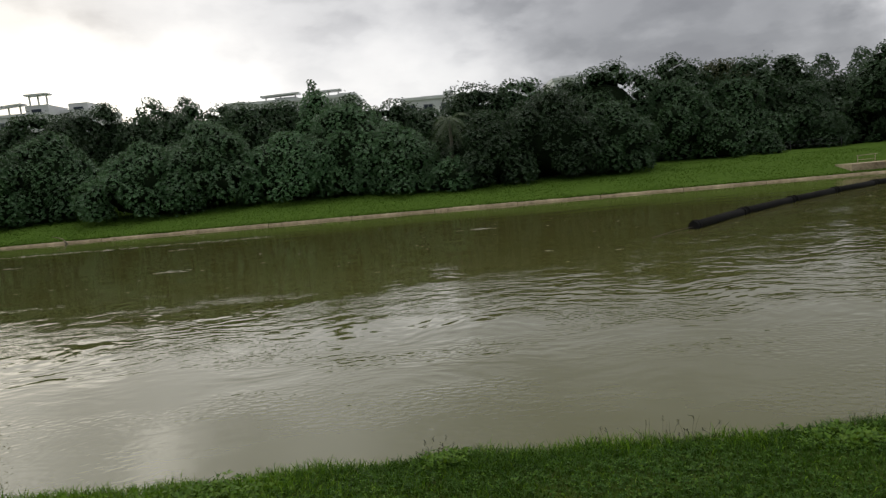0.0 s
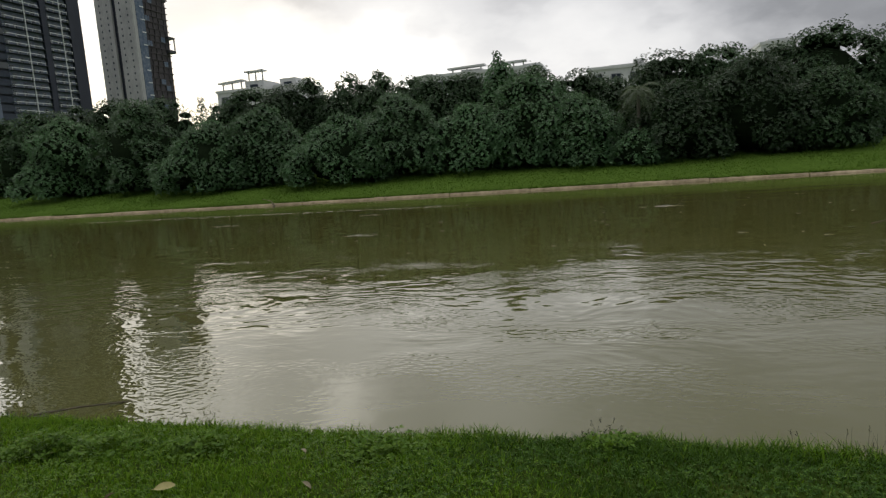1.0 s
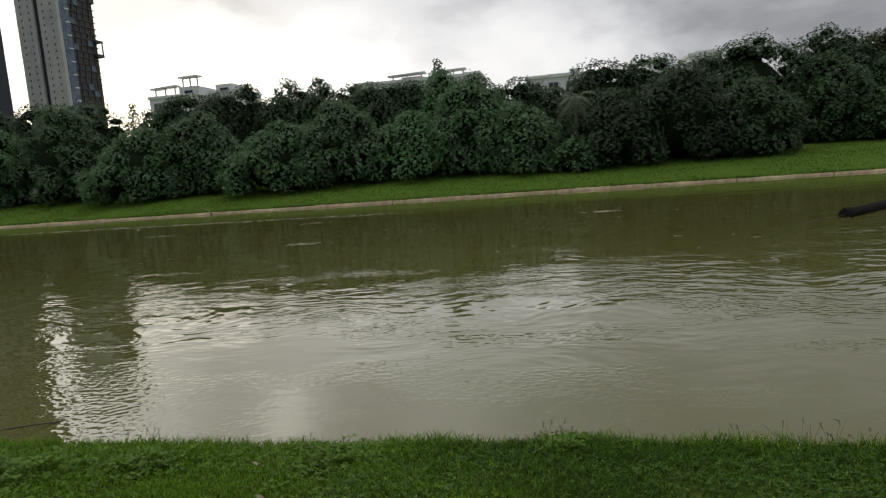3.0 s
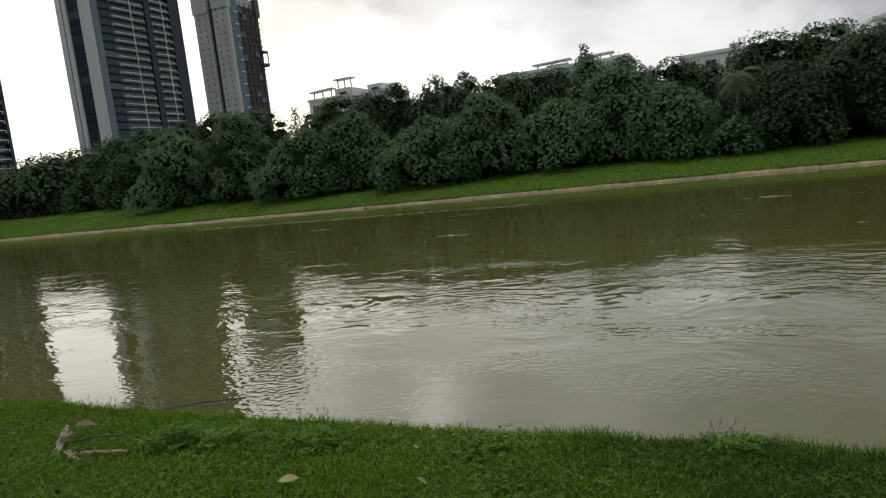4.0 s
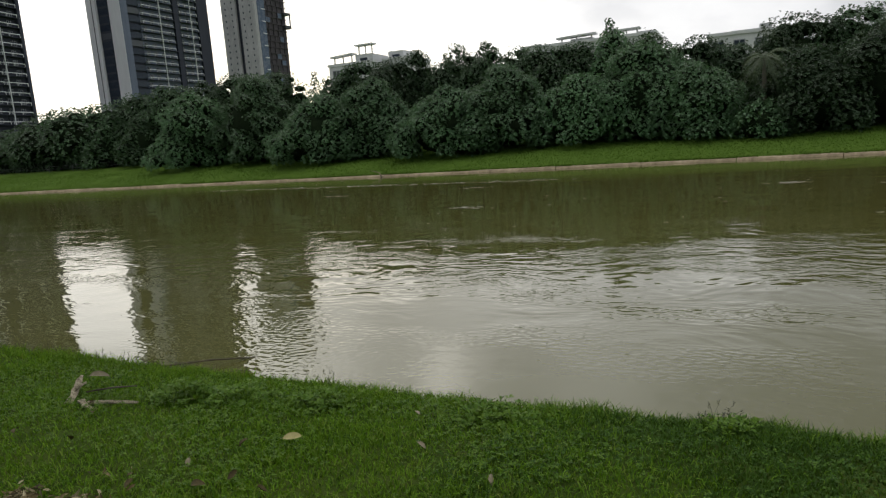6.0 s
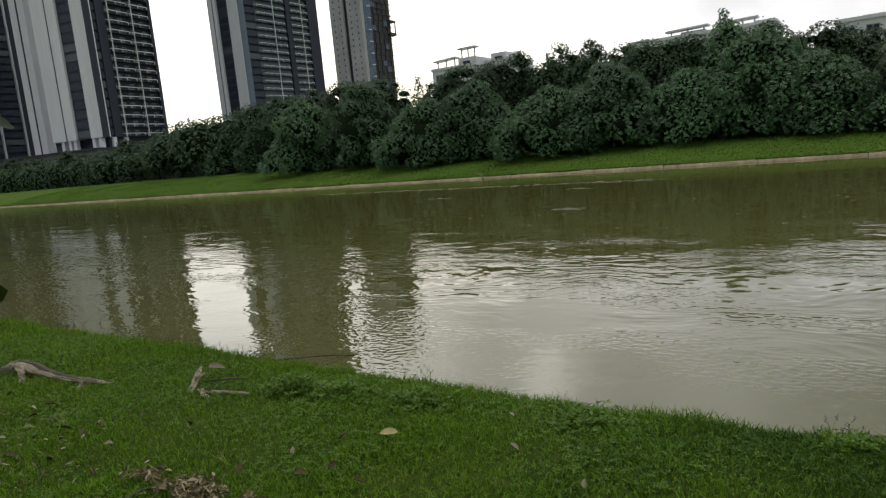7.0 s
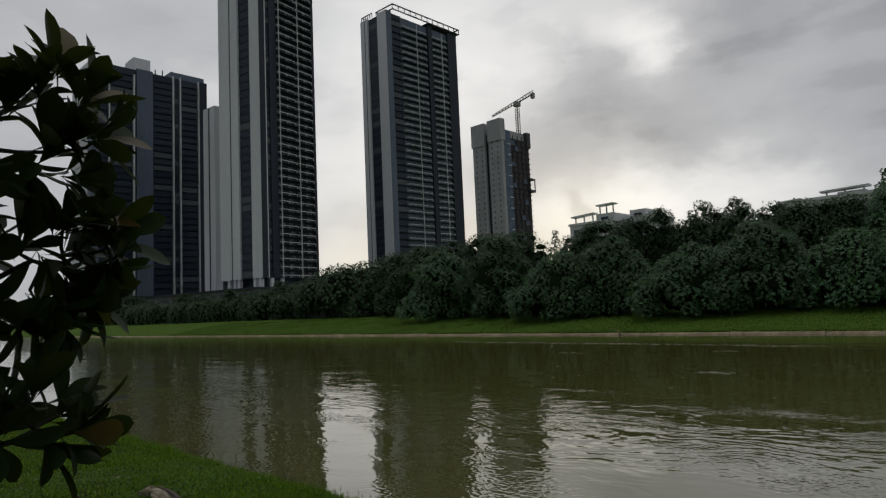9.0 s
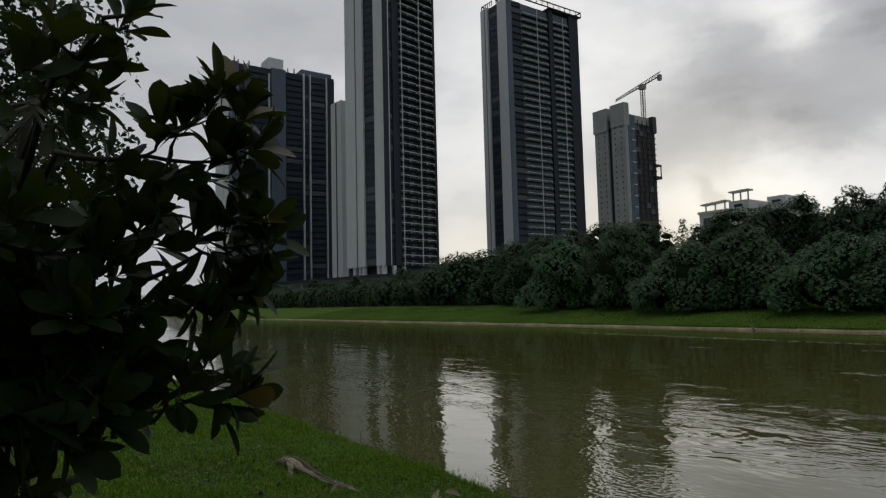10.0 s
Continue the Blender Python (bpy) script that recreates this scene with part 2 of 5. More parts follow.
WATER, TURF, GLASS = make_water(), make_ground(), make_glass_wall()
LEAF_BROAD = foliage("broad_leaves", [(0.044, 0.120, 0.042), (0.098, 0.220, 0.086), (0.060, 0.152, 0.056), (0.190, 0.330, 0.160)], 0.36, 0.15, 0.5, 0.5, (0.020, 0.064, 0.020), (0.10, 0.16, 0.02), 0.5)
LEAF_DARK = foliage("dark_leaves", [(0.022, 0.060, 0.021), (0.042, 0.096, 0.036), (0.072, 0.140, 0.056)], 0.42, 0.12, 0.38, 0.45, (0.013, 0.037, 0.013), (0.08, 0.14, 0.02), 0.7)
LEAF_RUST = foliage("rusty_leaves", [(0.060, 0.060, 0.024), (0.090, 0.072, 0.028), (0.050, 0.085, 0.030)], 0.5, 0.15, 0.35)
LEAF_PALM = foliage("palm_fronds", [(0.050, 0.085, 0.035), (0.085, 0.115, 0.050)], 0.45, 0.2)
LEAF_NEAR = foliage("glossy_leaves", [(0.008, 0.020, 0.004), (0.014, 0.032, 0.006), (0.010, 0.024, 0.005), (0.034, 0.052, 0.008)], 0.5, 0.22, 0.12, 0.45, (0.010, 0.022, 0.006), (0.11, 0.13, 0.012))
LEAF_ORANGE = foliage("orange_leaves", [(0.13, 0.055, 0.010), (0.10, 0.075, 0.012)], 0.4, 0.4, 0.5)
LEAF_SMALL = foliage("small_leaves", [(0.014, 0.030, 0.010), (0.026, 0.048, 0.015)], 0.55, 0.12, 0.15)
GRASS = foliage("grass_blades", [(0.040, 0.105, 0.006), (0.130, 0.270, 0.014), (0.072, 0.180, 0.010), (0.220, 0.380, 0.030), (0.130, 0.290, 0.014), (0.270, 0.340, 0.070)], 0.6, 0.32, 0.08, 1.4, (0.022, 0.050, 0.006), (0.16, 0.25, 0.01))
# deep green clump stems, and the east lawn with shade in its colour
GRASS_DEEP = foliage("deep_and_shaded_blades", [(0.024, 0.066, 0.006), (0.055, 0.130, 0.012), (0.036, 0.092, 0.008), (0.100, 0.190, 0.026)], 0.55, 0.22, 0.12, 1.4, (0.014, 0.034, 0.005), (0.09, 0.16, 0.01))
GRASS_FAR = foliage("bank_grass", [(0.074, 0.154, 0.020), (0.096, 0.182, 0.024), (0.118, 0.196, 0.034)], 0.7, 0.25, 0.08, 0.3, (0.060, 0.112, 0.016), (0.12, 0.20, 0.01))
WEED = foliage("lawn_weeds", [(0.060, 0.140, 0.012), (0.105, 0.215, 0.018), (0.160, 0.270, 0.034)], 0.5, 0.3, 0.18, 1.0, (0.03, 0.06, 0.008), (0.14, 0.22, 0.01))
# the lawn weeds again, darkened for shade
WEED_SHADED = foliage("shaded_weed_leaves", [(0.022, 0.070, 0.006), (0.046, 0.115, 0.010), (0.100, 0.190, 0.024)], 0.5, 0.2, 0.12, 1.0, (0.016, 0.040, 0.006), (0.08, 0.14, 0.01))
STALK = foliage("dry_stalks", [(0.06, 0.06, 0.025), (0.10, 0.085, 0.045), (0.045, 0.05, 0.02)], 0.7, 0.1, 0.3)
TWIG_DARK = plain("young_bark", (0.014, 0.012, 0.008), (0.040, 0.034, 0.022), 6.0, 0.8, 0.005)
# near-black crown cores: inner shade of the foliage put into the colour
CROWN_SHADE = plain("crown_shade", (0.006, 0.012, 0.005), (0.014, 0.024, 0.010), 3.0, 0.95, 0.0, specular=0.05)
BARK = plain("bark", (0.055, 0.045, 0.035), (0.14, 0.12, 0.095), 4.0, 0.9, 0.02, 0, (1, 1, 0.25))
CONCRETE = plain("kerb_concrete", (0.14, 0.108, 0.062), (0.54, 0.44, 0.30), 0.7, 0.9, 0.01)
WALL_PALE = plain("pale_render", (0.66, 0.68, 0.71), (0.80, 0.815, 0.84), 0.12, 0.8, 0.0, 0, (1, 1, 0.15))
WALL_DARK = plain("dark_render", (0.022, 0.027, 0.042), (0.040, 0.047, 0.068), 0.12, 0.7, 0.0, 0, (1, 1, 0.15))
WALL_SLATE = plain("slate_render", (0.095, 0.120, 0.175), (0.150, 0.185, 0.250), 0.12, 0.6, 0.0, 0, (1, 1, 0.15))
WALL_RAW = plain("raw_concrete", (0.32, 0.325, 0.335), (0.52, 0.525, 0.53), 0.15, 0.9, 0.0, 0, (1, 1, 0.4))
WALL_BROWN = plain("brown_scaffold_wall", (0.046, 0.043, 0.052), (0.105, 0.094, 0.102), 0.6, 0.9, 0.0)
NET_BLUE = plain("blue_netting", (0.030, 0.065, 0.15), (0.22, 0.26, 0.31), 0.7, 0.8, 0.0)
WHITE_TRIM = plain("white_trim", (0.56, 0.59, 0.60), (0.72, 0.75, 0.76), 0.5, 0.6, 0.0)
CONDO_WHITE = plain("condo_white", (0.58, 0.59, 0.60), (0.74, 0.75, 0.76), 0.2, 0.7, 0.0)
FRAME_GREY = plain("grey_window_frame", (0.22, 0.24, 0.26), (0.34, 0.36, 0.38), 0.5, 0.6, 0.0)
CRANE_GREY = plain("crane_steel", (0.24, 0.235, 0.22), (0.42, 0.41, 0.38), 0.5, 0.6, 0.0)
WALL_PODIUM = plain("podium_render", (0.12, 0.125, 0.13), (0.22, 0.22, 0.22), 0.2, 0.8, 0.0, 0, (1, 1, 0.3))
STEEL_DARK = plain("dark_steel", (0.04, 0.042, 0.048), (0.09, 0.09, 0.10), 1.0, 0.6, 0.0)
BOOM_BLACK = plain("black_rubber", (0.008, 0.008, 0.008), (0.020, 0.020, 0.018), 2.0, 0.9, 0.01, 0.0, (1, 1, 1), 0.08)
DRIFTWOOD = plain("driftwood", (0.048, 0.038, 0.021), (0.66, 0.58, 0.41), 7.0, 0.9, 0.02, 0, (0.4, 4, 4))
DEAD_LEAF = plain("dead_leaf", (0.026, 0.020, 0.007), (0.10, 0.078, 0.026), 30.0, 0.8, 0.0)
PALE_LEAF = plain("pale_dead_leaf", (0.12, 0.105, 0.060), (0.26, 0.23, 0.15), 30.0, 0.8, 0.0)
LITTER = foliage("leaf_litter", [(0.020, 0.016, 0.007), (0.17, 0.135, 0.060), (0.34, 0.290, 0.160), (0.040, 0.032, 0.014), (0.56, 0.50, 0.33), (0.22, 0.170, 0.075), (0.06, 0.048, 0.022)], 0.75, 0.05, 0.2, 3.0, (0.03, 0.022, 0.014), (0.10, 0.07, 0.03))
YELLOW_LEAF = plain("yellow_leaf", (0.22, 0.20, 0.060), (0.34, 0.31, 0.13), 25.0, 0.6, 0.0)
CREAM = plain("cream_paint", (0.62, 0.58, 0.42), (0.74, 0.70, 0.54), 1.0, 0.7, 0.0)
SCUM = plain("floating_scum", (0.34, 0.33, 0.27), (0.52, 0.50, 0.44), 6.0, 0.8, 0.0)


# ---- mesh helpers ----
class Geo:
    """Collects vertices and faces of one mesh."""

    def __init__(self):
        self.v, self.f = [], []

    def box(self, a, b, m=None):
        (x0, y0, z0), (x1, y1, z1) = a, b
        i = len(self.v)
        pts = [(x0, y0, z0), (x1, y0, z0), (x1, y1, z0), (x0, y1, z0), (x0, y0, z1), (x1, y0, z1), (x1, y1, z1), (x0, y1, z1)]
        self.v += [tuple(m @ Vector(p)) for p in pts] if m else pts
        self.f += [tuple(i + j for j in q) for q in ((0, 3, 2, 1), (4, 5, 6, 7), (0, 1, 5, 4), (1, 2, 6, 5), (2, 3, 7, 6), (3, 0, 4, 7))]
        return self

    def tube(self, pts, radii, sides=8, cap=True):
        pts = [Vector(p) for p in pts]
        i0 = len(self.v)
        for k, p in enumerate(pts):
            d = (pts[min(k + 1, len(pts) - 1)] - pts[max(k - 1, 0)]).normalized()
            a = d.orthogonal().normalized() if abs(d.z) > 0.95 else d.cross(Vector((0, 0, 1))).normalized()
            b = d.cross(a)
            for s in range(sides):
                t = 2 * math.pi * s / sides
                self.v.append(tuple(p + radii[k] * (a * math.cos(t) + b * math.sin(t))))
        for k in range(len(pts) - 1):
            for s in range(sides):
                q = i0 + k * sides
                self.f.append((q + s, q + (s + 1) % sides, q + sides + (s + 1) % sides, q + sides + s))
        if cap:
            self.f.append(tuple(i0 + s for s in reversed(range(sides))))
            e = i0 + (len(pts) - 1) * sides
            self.f.append(tuple(e + s for s in range(sides)))
        return self

    def mesh(self, name, mat, smooth=False):
        me = bpy.data.meshes.new(name)
        me.from_pydata(self.v, [], self.f)
        me.materials.append(mat)
        if smooth:
            me.shade_smooth()
        me.update()
        return me


def soup(name, verts, faces, mat, smooth=False):
    """A mesh from big arrays: verts (n, 3), faces (m, k)."""
    me = bpy.data.meshes.new(name)
    verts, faces = np.asarray(verts, np.float32), np.asarray(faces, np.int32)
    m, k = faces.shape
    me.vertices.add(len(verts))
    me.vertices.foreach_set("co", verts.ravel())
    me.loops.add(m * k)
    me.loops.foreach_set("vertex_index", faces.ravel())
    me.polygons.add(m)
    me.polygons.foreach_set("loop_start", np.arange(m, dtype=np.int32) * k)
    me.materials.append(mat)
    me.update(calc_edges=True)
    if smooth:
        me.shade_smooth()
    return me


def part(name, data, parent, label=""):
    ob = new(name, data)
    ob.parent = parent
    if label:
        ob["label"] = label
    return ob


def thing(name, at, label, category, group="", kind=""):
    ob = new(name)
    ob.location = at
    return tagged(ob, label, category, group, kind)


def wobble(x, y, s, seed=0.0):
    return noise.noise(Vector((x * s + seed, y * s - seed, seed)))


# ---- ground and water ----
NEAR_EDGE, FAR_EDGE = 4.36, 39.0


def edge_shift(x):
    """How far the near water's edge wanders from its straight line."""
    return 0.09 * wobble(x, 0, 0.45, 3.7) + 0.05 * wobble(x, 0, 1.6, 8.1)


PROFILE = [(-2500, 1.5), (-300, 1.2), (-60, 1.0), (-20, 0.85), (-8, 0.75), (-4, 0.7), (-2, 0.68), (-1, 0.67), (0, 0.65), (0.6, 0.61), (1.2, 0.55), (1.8, 0.49), (2.3, 0.44), (2.8, 0.39),
           (3.2, 0.35), (3.6, 0.31), (4.0, 0.26), (4.25, 0.21), (4.36, 0.17), (4.43, 0.06), (4.5, -0.08), (4.8, -0.4), (6, -1.2), (20, -2.2), (36, -1.4), (38.6, -0.5), (39.28, -0.2), (39.30, 0.14),
           (39.7, 0.24), (40.5, 0.40), (42, 0.64), (44, 0.92), (46, 1.15), (48, 1.38), (50, 1.58), (52, 1.7), (56, 1.75), (70, 1.8), (120, 1.8), (300, 1.8), (2500, 1.8)]


def ground_z(x, y):
    base = float(np.interp(y, [p[0] for p in PROFILE], [p[1] for p in PROFILE]))
    if y < 4.3:
        base += 0.03 * wobble(x, y, 0.5, 1.3) + 0.012 * wobble(x, y, 2.2, 5.0)
    elif y > 39.4:
        base += 0.07 * wobble(x, y, 0.25, 2.2)
    return base


def build_ground():
    xs = sorted({-2500.0, -1200.0, -700.0, -450.0, -320.0, -240.0, -190.0, 2500.0, 1200.0, 600.0, 300.0, 160.0} | {float(v) for v in range(-160, 101, 4)}
                | {round(-16 + 0.2 * i, 2) for i in range(116)})
    ys = [p[0] for p in PROFILE]
    verts, faces = [], []
    for x in xs:
        for y in ys:
            shift = edge_shift(x) * max(0.0, 1 - abs(y - 4.36) / 1.2) if -20 < x < 20 else 0.0
            verts.append((x, y + shift, ground_z(x, y)))
    ny = len(ys)
    for i in range(len(xs) - 1):
        for j in range(ny - 1):
            a = i * ny + j
            faces.append((a, a + ny, a + ny + 1, a + 1))
    ob = new("ground", soup("ground", verts, faces, TURF, True))
    tagged(ob, "grassy canal banks sloping gently down to the water", "ground", kind="structure")
    water = Geo()
    water.v = [(-2500, 4.0, 0), (2500, 4.0, 0), (2500, 39.29, 0), (-2500, 39.29, 0)]
    water.f = [(0, 1, 2, 3)]
    tagged(new("water", water.mesh("water", WATER)), "muddy olive-brown canal water with wind ripples", "water", kind="structure")


build_ground()


# ---- concrete kerb of the far bank ----
def build_kerb():
    kerb = thing("canal_kerb", (0, FAR_EDGE, 0), "weathered pale concrete kerb along the far water's edge", "kerb", kind="structure")
    rng = random.Random(5)
    x = -150.0
    shapes = []
    for k in range(4):
        g = Geo()
        ln = 4.96
        # battered front face with a rounded, chipped top
        n = 10
        prof = [(-0.2, -0.3), (-0.04, 0.07), (0.0, 0.115), (0.06, 0.135), (0.26, 0.145), (0.3, 0.12), (0.3, -0.3)]
        for i in range(n + 1):
            for (py, pz) in prof:
                j = rng.uniform(-0.012, 0.012)
                g.v.append((ln * i / n, py + j, pz + (rng.uniform(-0.015, 0.01) if pz > 0.1 else 0)))
        m = len(prof)
        for i in range(n):
            for j in range(m - 1):
                a = i * m + j
                g.f.append((a, a + m, a + m + 1, a + 1))
        g.f.append(tuple(range(m)))
        g.f.append(tuple(n * m + j for j in reversed(range(m))))
        shapes.append(g.mesh("kerb_block", CONCRETE, False))
    i = 0
    while x < 60:
        ob = part("kerb_block", shapes[i % 4], kerb)
        ob.location = (x, rng.uniform(-0.05, 0.05), rng.uniform(-0.035, 0.012))
        ob.rotation_euler = (0, 0, rng.uniform(-0.003, 0.003))
        x += 5.0
        i += 1


build_kerb()


# ---- trees ----
def ico(level=2):
    bm = bmesh.new()
    bmesh.ops.create_icosphere(bm, subdivisions=level, radius=1.0)
    v = np.array([p.co[:] for p in bm.verts])
    f = np.array([[q.index for q in fc.verts] for fc in bm.faces])
    bm.free()
    return v, f


ICO_V, ICO_F = ico(2)
SMALL_V, SMALL_F = ico(1)


def rosettes(rng, pts, nrm, leaf, width, count, up=0.45, spread=(0.7, 1.25)):
    """Whorls of folded leaves: one quad a leaf, set round the outward way at each point."""
    n = len(pts)
    axis = nrm + np.array([0, 0, up])
    axis += rng.normal(0, 0.25, axis.shape)
    axis /= np.linalg.norm(axis, axis=1)[:, None]
    ref = np.where(np.abs(axis[:, 2:3]) > 0.9, np.array([[1.0, 0, 0]]), np.array([[0, 0, 1.0]]))
    a = np.cross(axis, ref)
    a /= np.linalg.norm(a, axis=1)[:, None]
    b = np.cross(axis, a)
    th = rng.uniform(0, 2 * np.pi, (n, 1)) + np.arange(count) * (2 * np.pi / count) + rng.normal(0, 0.25, (n, count))
    tilt = rng.uniform(spread[0], spread[1], (n, count))
    size = leaf * rng.uniform(0.7, 1.25, (n, count))
    rad = np.cos(th)[..., None] * a[:, None] + np.sin(th)[..., None] * b[:, None]
    way = np.sin(tilt)[..., None] * rad + np.cos(tilt)[..., None] * axis[:, None]
    side = np.cross(way, axis[:, None] + 0.001)
    side /= np.linalg.norm(side, axis=2)[..., None]
    base = pts[:, None] + 0.03 * leaf * rad
    mid = base + way * (size * 0.62)[..., None]
    drop = np.array([0, 0, -0.12]) * size[..., None]
    tip = base + way * size[..., None] + drop
    w = (width * size / leaf)[..., None] * side
    v = np.stack([base, mid - w, tip, mid + w], axis=2).reshape(-1, 3)
    f = np.arange(len(v)).reshape(-1, 4)
    return v, f


def crown_points(rng, lobes, pitch, heart=None, thin=0.0):
    """Points at an even pitch over the outsides of a heap of lobes (x, y, z, rx, ry, rz), and the outward ways there."""
    c, r = lobes[:, :3], lobes[:, 3:]
    pts, ways = [], []
    for i in range(len(lobes)):
        n = max(8, int(12.6 * (r[i].prod() ** (2 / 3)) / pitch ** 2))
        k = np.arange(n) + rng.random()
        z = 1 - 2 * (k % n + 0.5 * rng.random(n)) / n
        a = k * 2.39996 + rng.normal(0, 0.15, n)
        q = np.sqrt(np.maximum(0, 1 - z * z))
        d = np.stack([q * np.cos(a), q * np.sin(a), z], 1)
        p = c[i] + d * r[i] * rng.uniform(0.80, 1.10, (n, 1))
        puff = np.array([noise.noise(Vector(q) * 0.9) + 0.6 * noise.noise(Vector(q) * 2.3) for q in p])
        p = p + d * (0.20 * puff + 0.04)[:, None] * np.minimum(1.0, r[i])
        keep = d[:, 2] > -0.88
        for j in range(len(lobes)):
            if j != i:
                keep &= (((p - c[j]) / r[j]) ** 2).sum(axis=1) > 0.80
        if heart is not None:
            out = c[i] - np.array(heart)
            out /= max(0.01, np.linalg.norm(out))
            keep &= (d @ out) > -0.60
        keep &= rng.random(n) > thin
        pts.append(p[keep])
        ways.append(d[keep] / r[i])
    p, nrm = np.concatenate(pts), np.concatenate(ways)
    keep = p[:, 2] > 0.04
    p, nrm = p[keep], nrm[keep]
    nrm /= np.linalg.norm(nrm, axis=1)[:, None]
    return p, nrm


def dome_lobes(rng, rx, ry, h, count, low=0.04, size=(0.14, 0.34), sharp=1.6):
    """Boughs heaped over an uneven mound; low: share of the height at which the lowest hang, sharp: how pointed (1) or round (3) the mound is."""
    phase = rng.uniform(0, 100)
    out = []
    for i in range(count):
        u = low + (0.95 - low) * ((i + 0.5) / count) ** 1.15
        t = i * 2.39996 + rng.uniform(-0.5, 0.5)
        girth = (1 - u ** sharp) ** 0.78 * (0.86 + 0.14 * min(1.0, u / 0.2))
        swell = 0.94 + 0.50 * noise.noise(Vector((1.3 * math.cos(t) + phase, 1.3 * math.sin(t), 2.2 * u)))
        s = (size[0] + (size[1] - size[0]) * rng.random() ** 1.6) * (rx + ry) / 2
        s = min(2.4, max(0.42, s))
        k = girth * min(1.12, swell)
        zz = h * u * min(1.05, 0.55 + 0.48 * swell) if u > 0.3 else h * u
        out.append((math.cos(t) * max(0.0, rx * k - 0.55 * s), math.sin(t) * max(0.0, ry * k - 0.55 * s), max(0.45 * s, zz - 0.3 * s * u), s * rng.uniform(0.9, 1.25), s * rng.uniform(0.9, 1.25), s * rng.uniform(0.58, 0.85)))
    out = np.array(out)
    out[:, 2] *= h / (out[:, 2] + out[:, 5]).max()
    return out


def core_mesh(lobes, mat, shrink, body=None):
    """Near-black lobes inside a crown, coloured to stand in for its inner shade."""
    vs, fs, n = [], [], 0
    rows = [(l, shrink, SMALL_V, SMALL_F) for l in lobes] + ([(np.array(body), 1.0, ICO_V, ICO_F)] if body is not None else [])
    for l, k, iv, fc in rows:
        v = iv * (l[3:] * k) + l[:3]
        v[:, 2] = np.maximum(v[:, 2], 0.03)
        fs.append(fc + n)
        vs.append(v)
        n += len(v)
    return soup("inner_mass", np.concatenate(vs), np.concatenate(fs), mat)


def trunk_mesh(rng, h, r, limbs=6, spread=2.0):
    g = Geo()
    lean = rng.uniform(-0.2, 0.2), rng.uniform(-0.2, 0.2)
    pts = [(lean[0] * t * h * 0.3, lean[1] * t * h * 0.3, -0.2 + h * 0.75 * t) for t in (0, 0.1, 0.3, 0.6, 1)]
    g.tube(pts, [r * 1.5, r * 1.1, r, r * 0.7, r * 0.3])
    for i in range(limbs):
        t = 0.25 + 0.55 * i / limbs
        a = i * 2.4 + rng.uniform(-0.4, 0.4)
        p = Vector((lean[0] * t * h * 0.3, lean[1] * t * h * 0.3, -0.2 + h * 0.75 * t))
        e = p + Vector((math.cos(a) * spread * 0.6, math.sin(a) * spread * 0.6, h * 0.16))
        m = (p + e) / 2 + Vector((0, 0, -0.06 * h * 0.3))
        g.tube([p, m, e], [r * 0.5, r * 0.35, r * 0.12], 6)
    return g.mesh("trunk", BARK, True)


TREE_N = [0]


def broad_tree(x, y, rx, ry, h, label, mat=None, pitch=0.30, leaf=0.2, width=0.045, count=7, lobes=34, low=0.04, category="tree", up=0.9, size=(0.14, 0.34), spread=(0.55, 1.25), sharp=1.7):
    TREE_N[0] += 1
    rng = np.random.default_rng(100 + TREE_N[0])
    z = ground_z(x, y)
    tree = thing("tree" if category == "tree" else "bush", (x, y, z), label, category)
    lb = dome_lobes(rng, rx, ry, h, lobes, low, size, sharp)
    part("trunk", trunk_mesh(rng, h, 0.022 * h, 6, rx * 0.8), tree)
    p, d = crown_points(rng, lb, pitch, (0, 0, h * 0.3))
    # the side turned away from the camera gets fewer leaves
    keep = (p[:, 1] < 0.3 * ry) | (rng.random(len(p)) < 0.35)
    p, d = p[keep], d[keep]
    # stray shoots that stand out of the crown
    far_out = rng.random(len(p)) < 0.05
    p = p + d * np.where(far_out, rng.uniform(0.1, 0.4, len(p)), 0.0)[:, None]
    v, f = rosettes(rng, p, d, leaf, width, count, up, spread)
    # hanging leaves below each whorl
    v2, f2 = rosettes(rng, p - d * 0.35 * leaf, d, leaf * 0.95, width, 2, 0.1, (1.2, 1.9))
    v, f = np.concatenate([v, v2]), np.concatenate([f, f2 + len(v)])
    leaves = part("crown", soup("crown", v, f, mat or LEAF_BROAD), tree)
    part("inner_mass", core_mesh(lb, CROWN_SHADE, 0.60, (0, 0, h * 0.40, rx * 0.66, ry * 0.66, h * 0.40)), leaves)
    return tree


def at_az(az, y):
    return -y * math.tan(radians(az)), y


def top_for(az, y, el, x=None):
    """Height above the ground of a top seen at that elevation."""
    d = y / math.cos(radians(az))
    gx, gy = at_az(az, y)
    return 2.2 + d * math.tan(radians(el)) - ground_z(gx, gy)


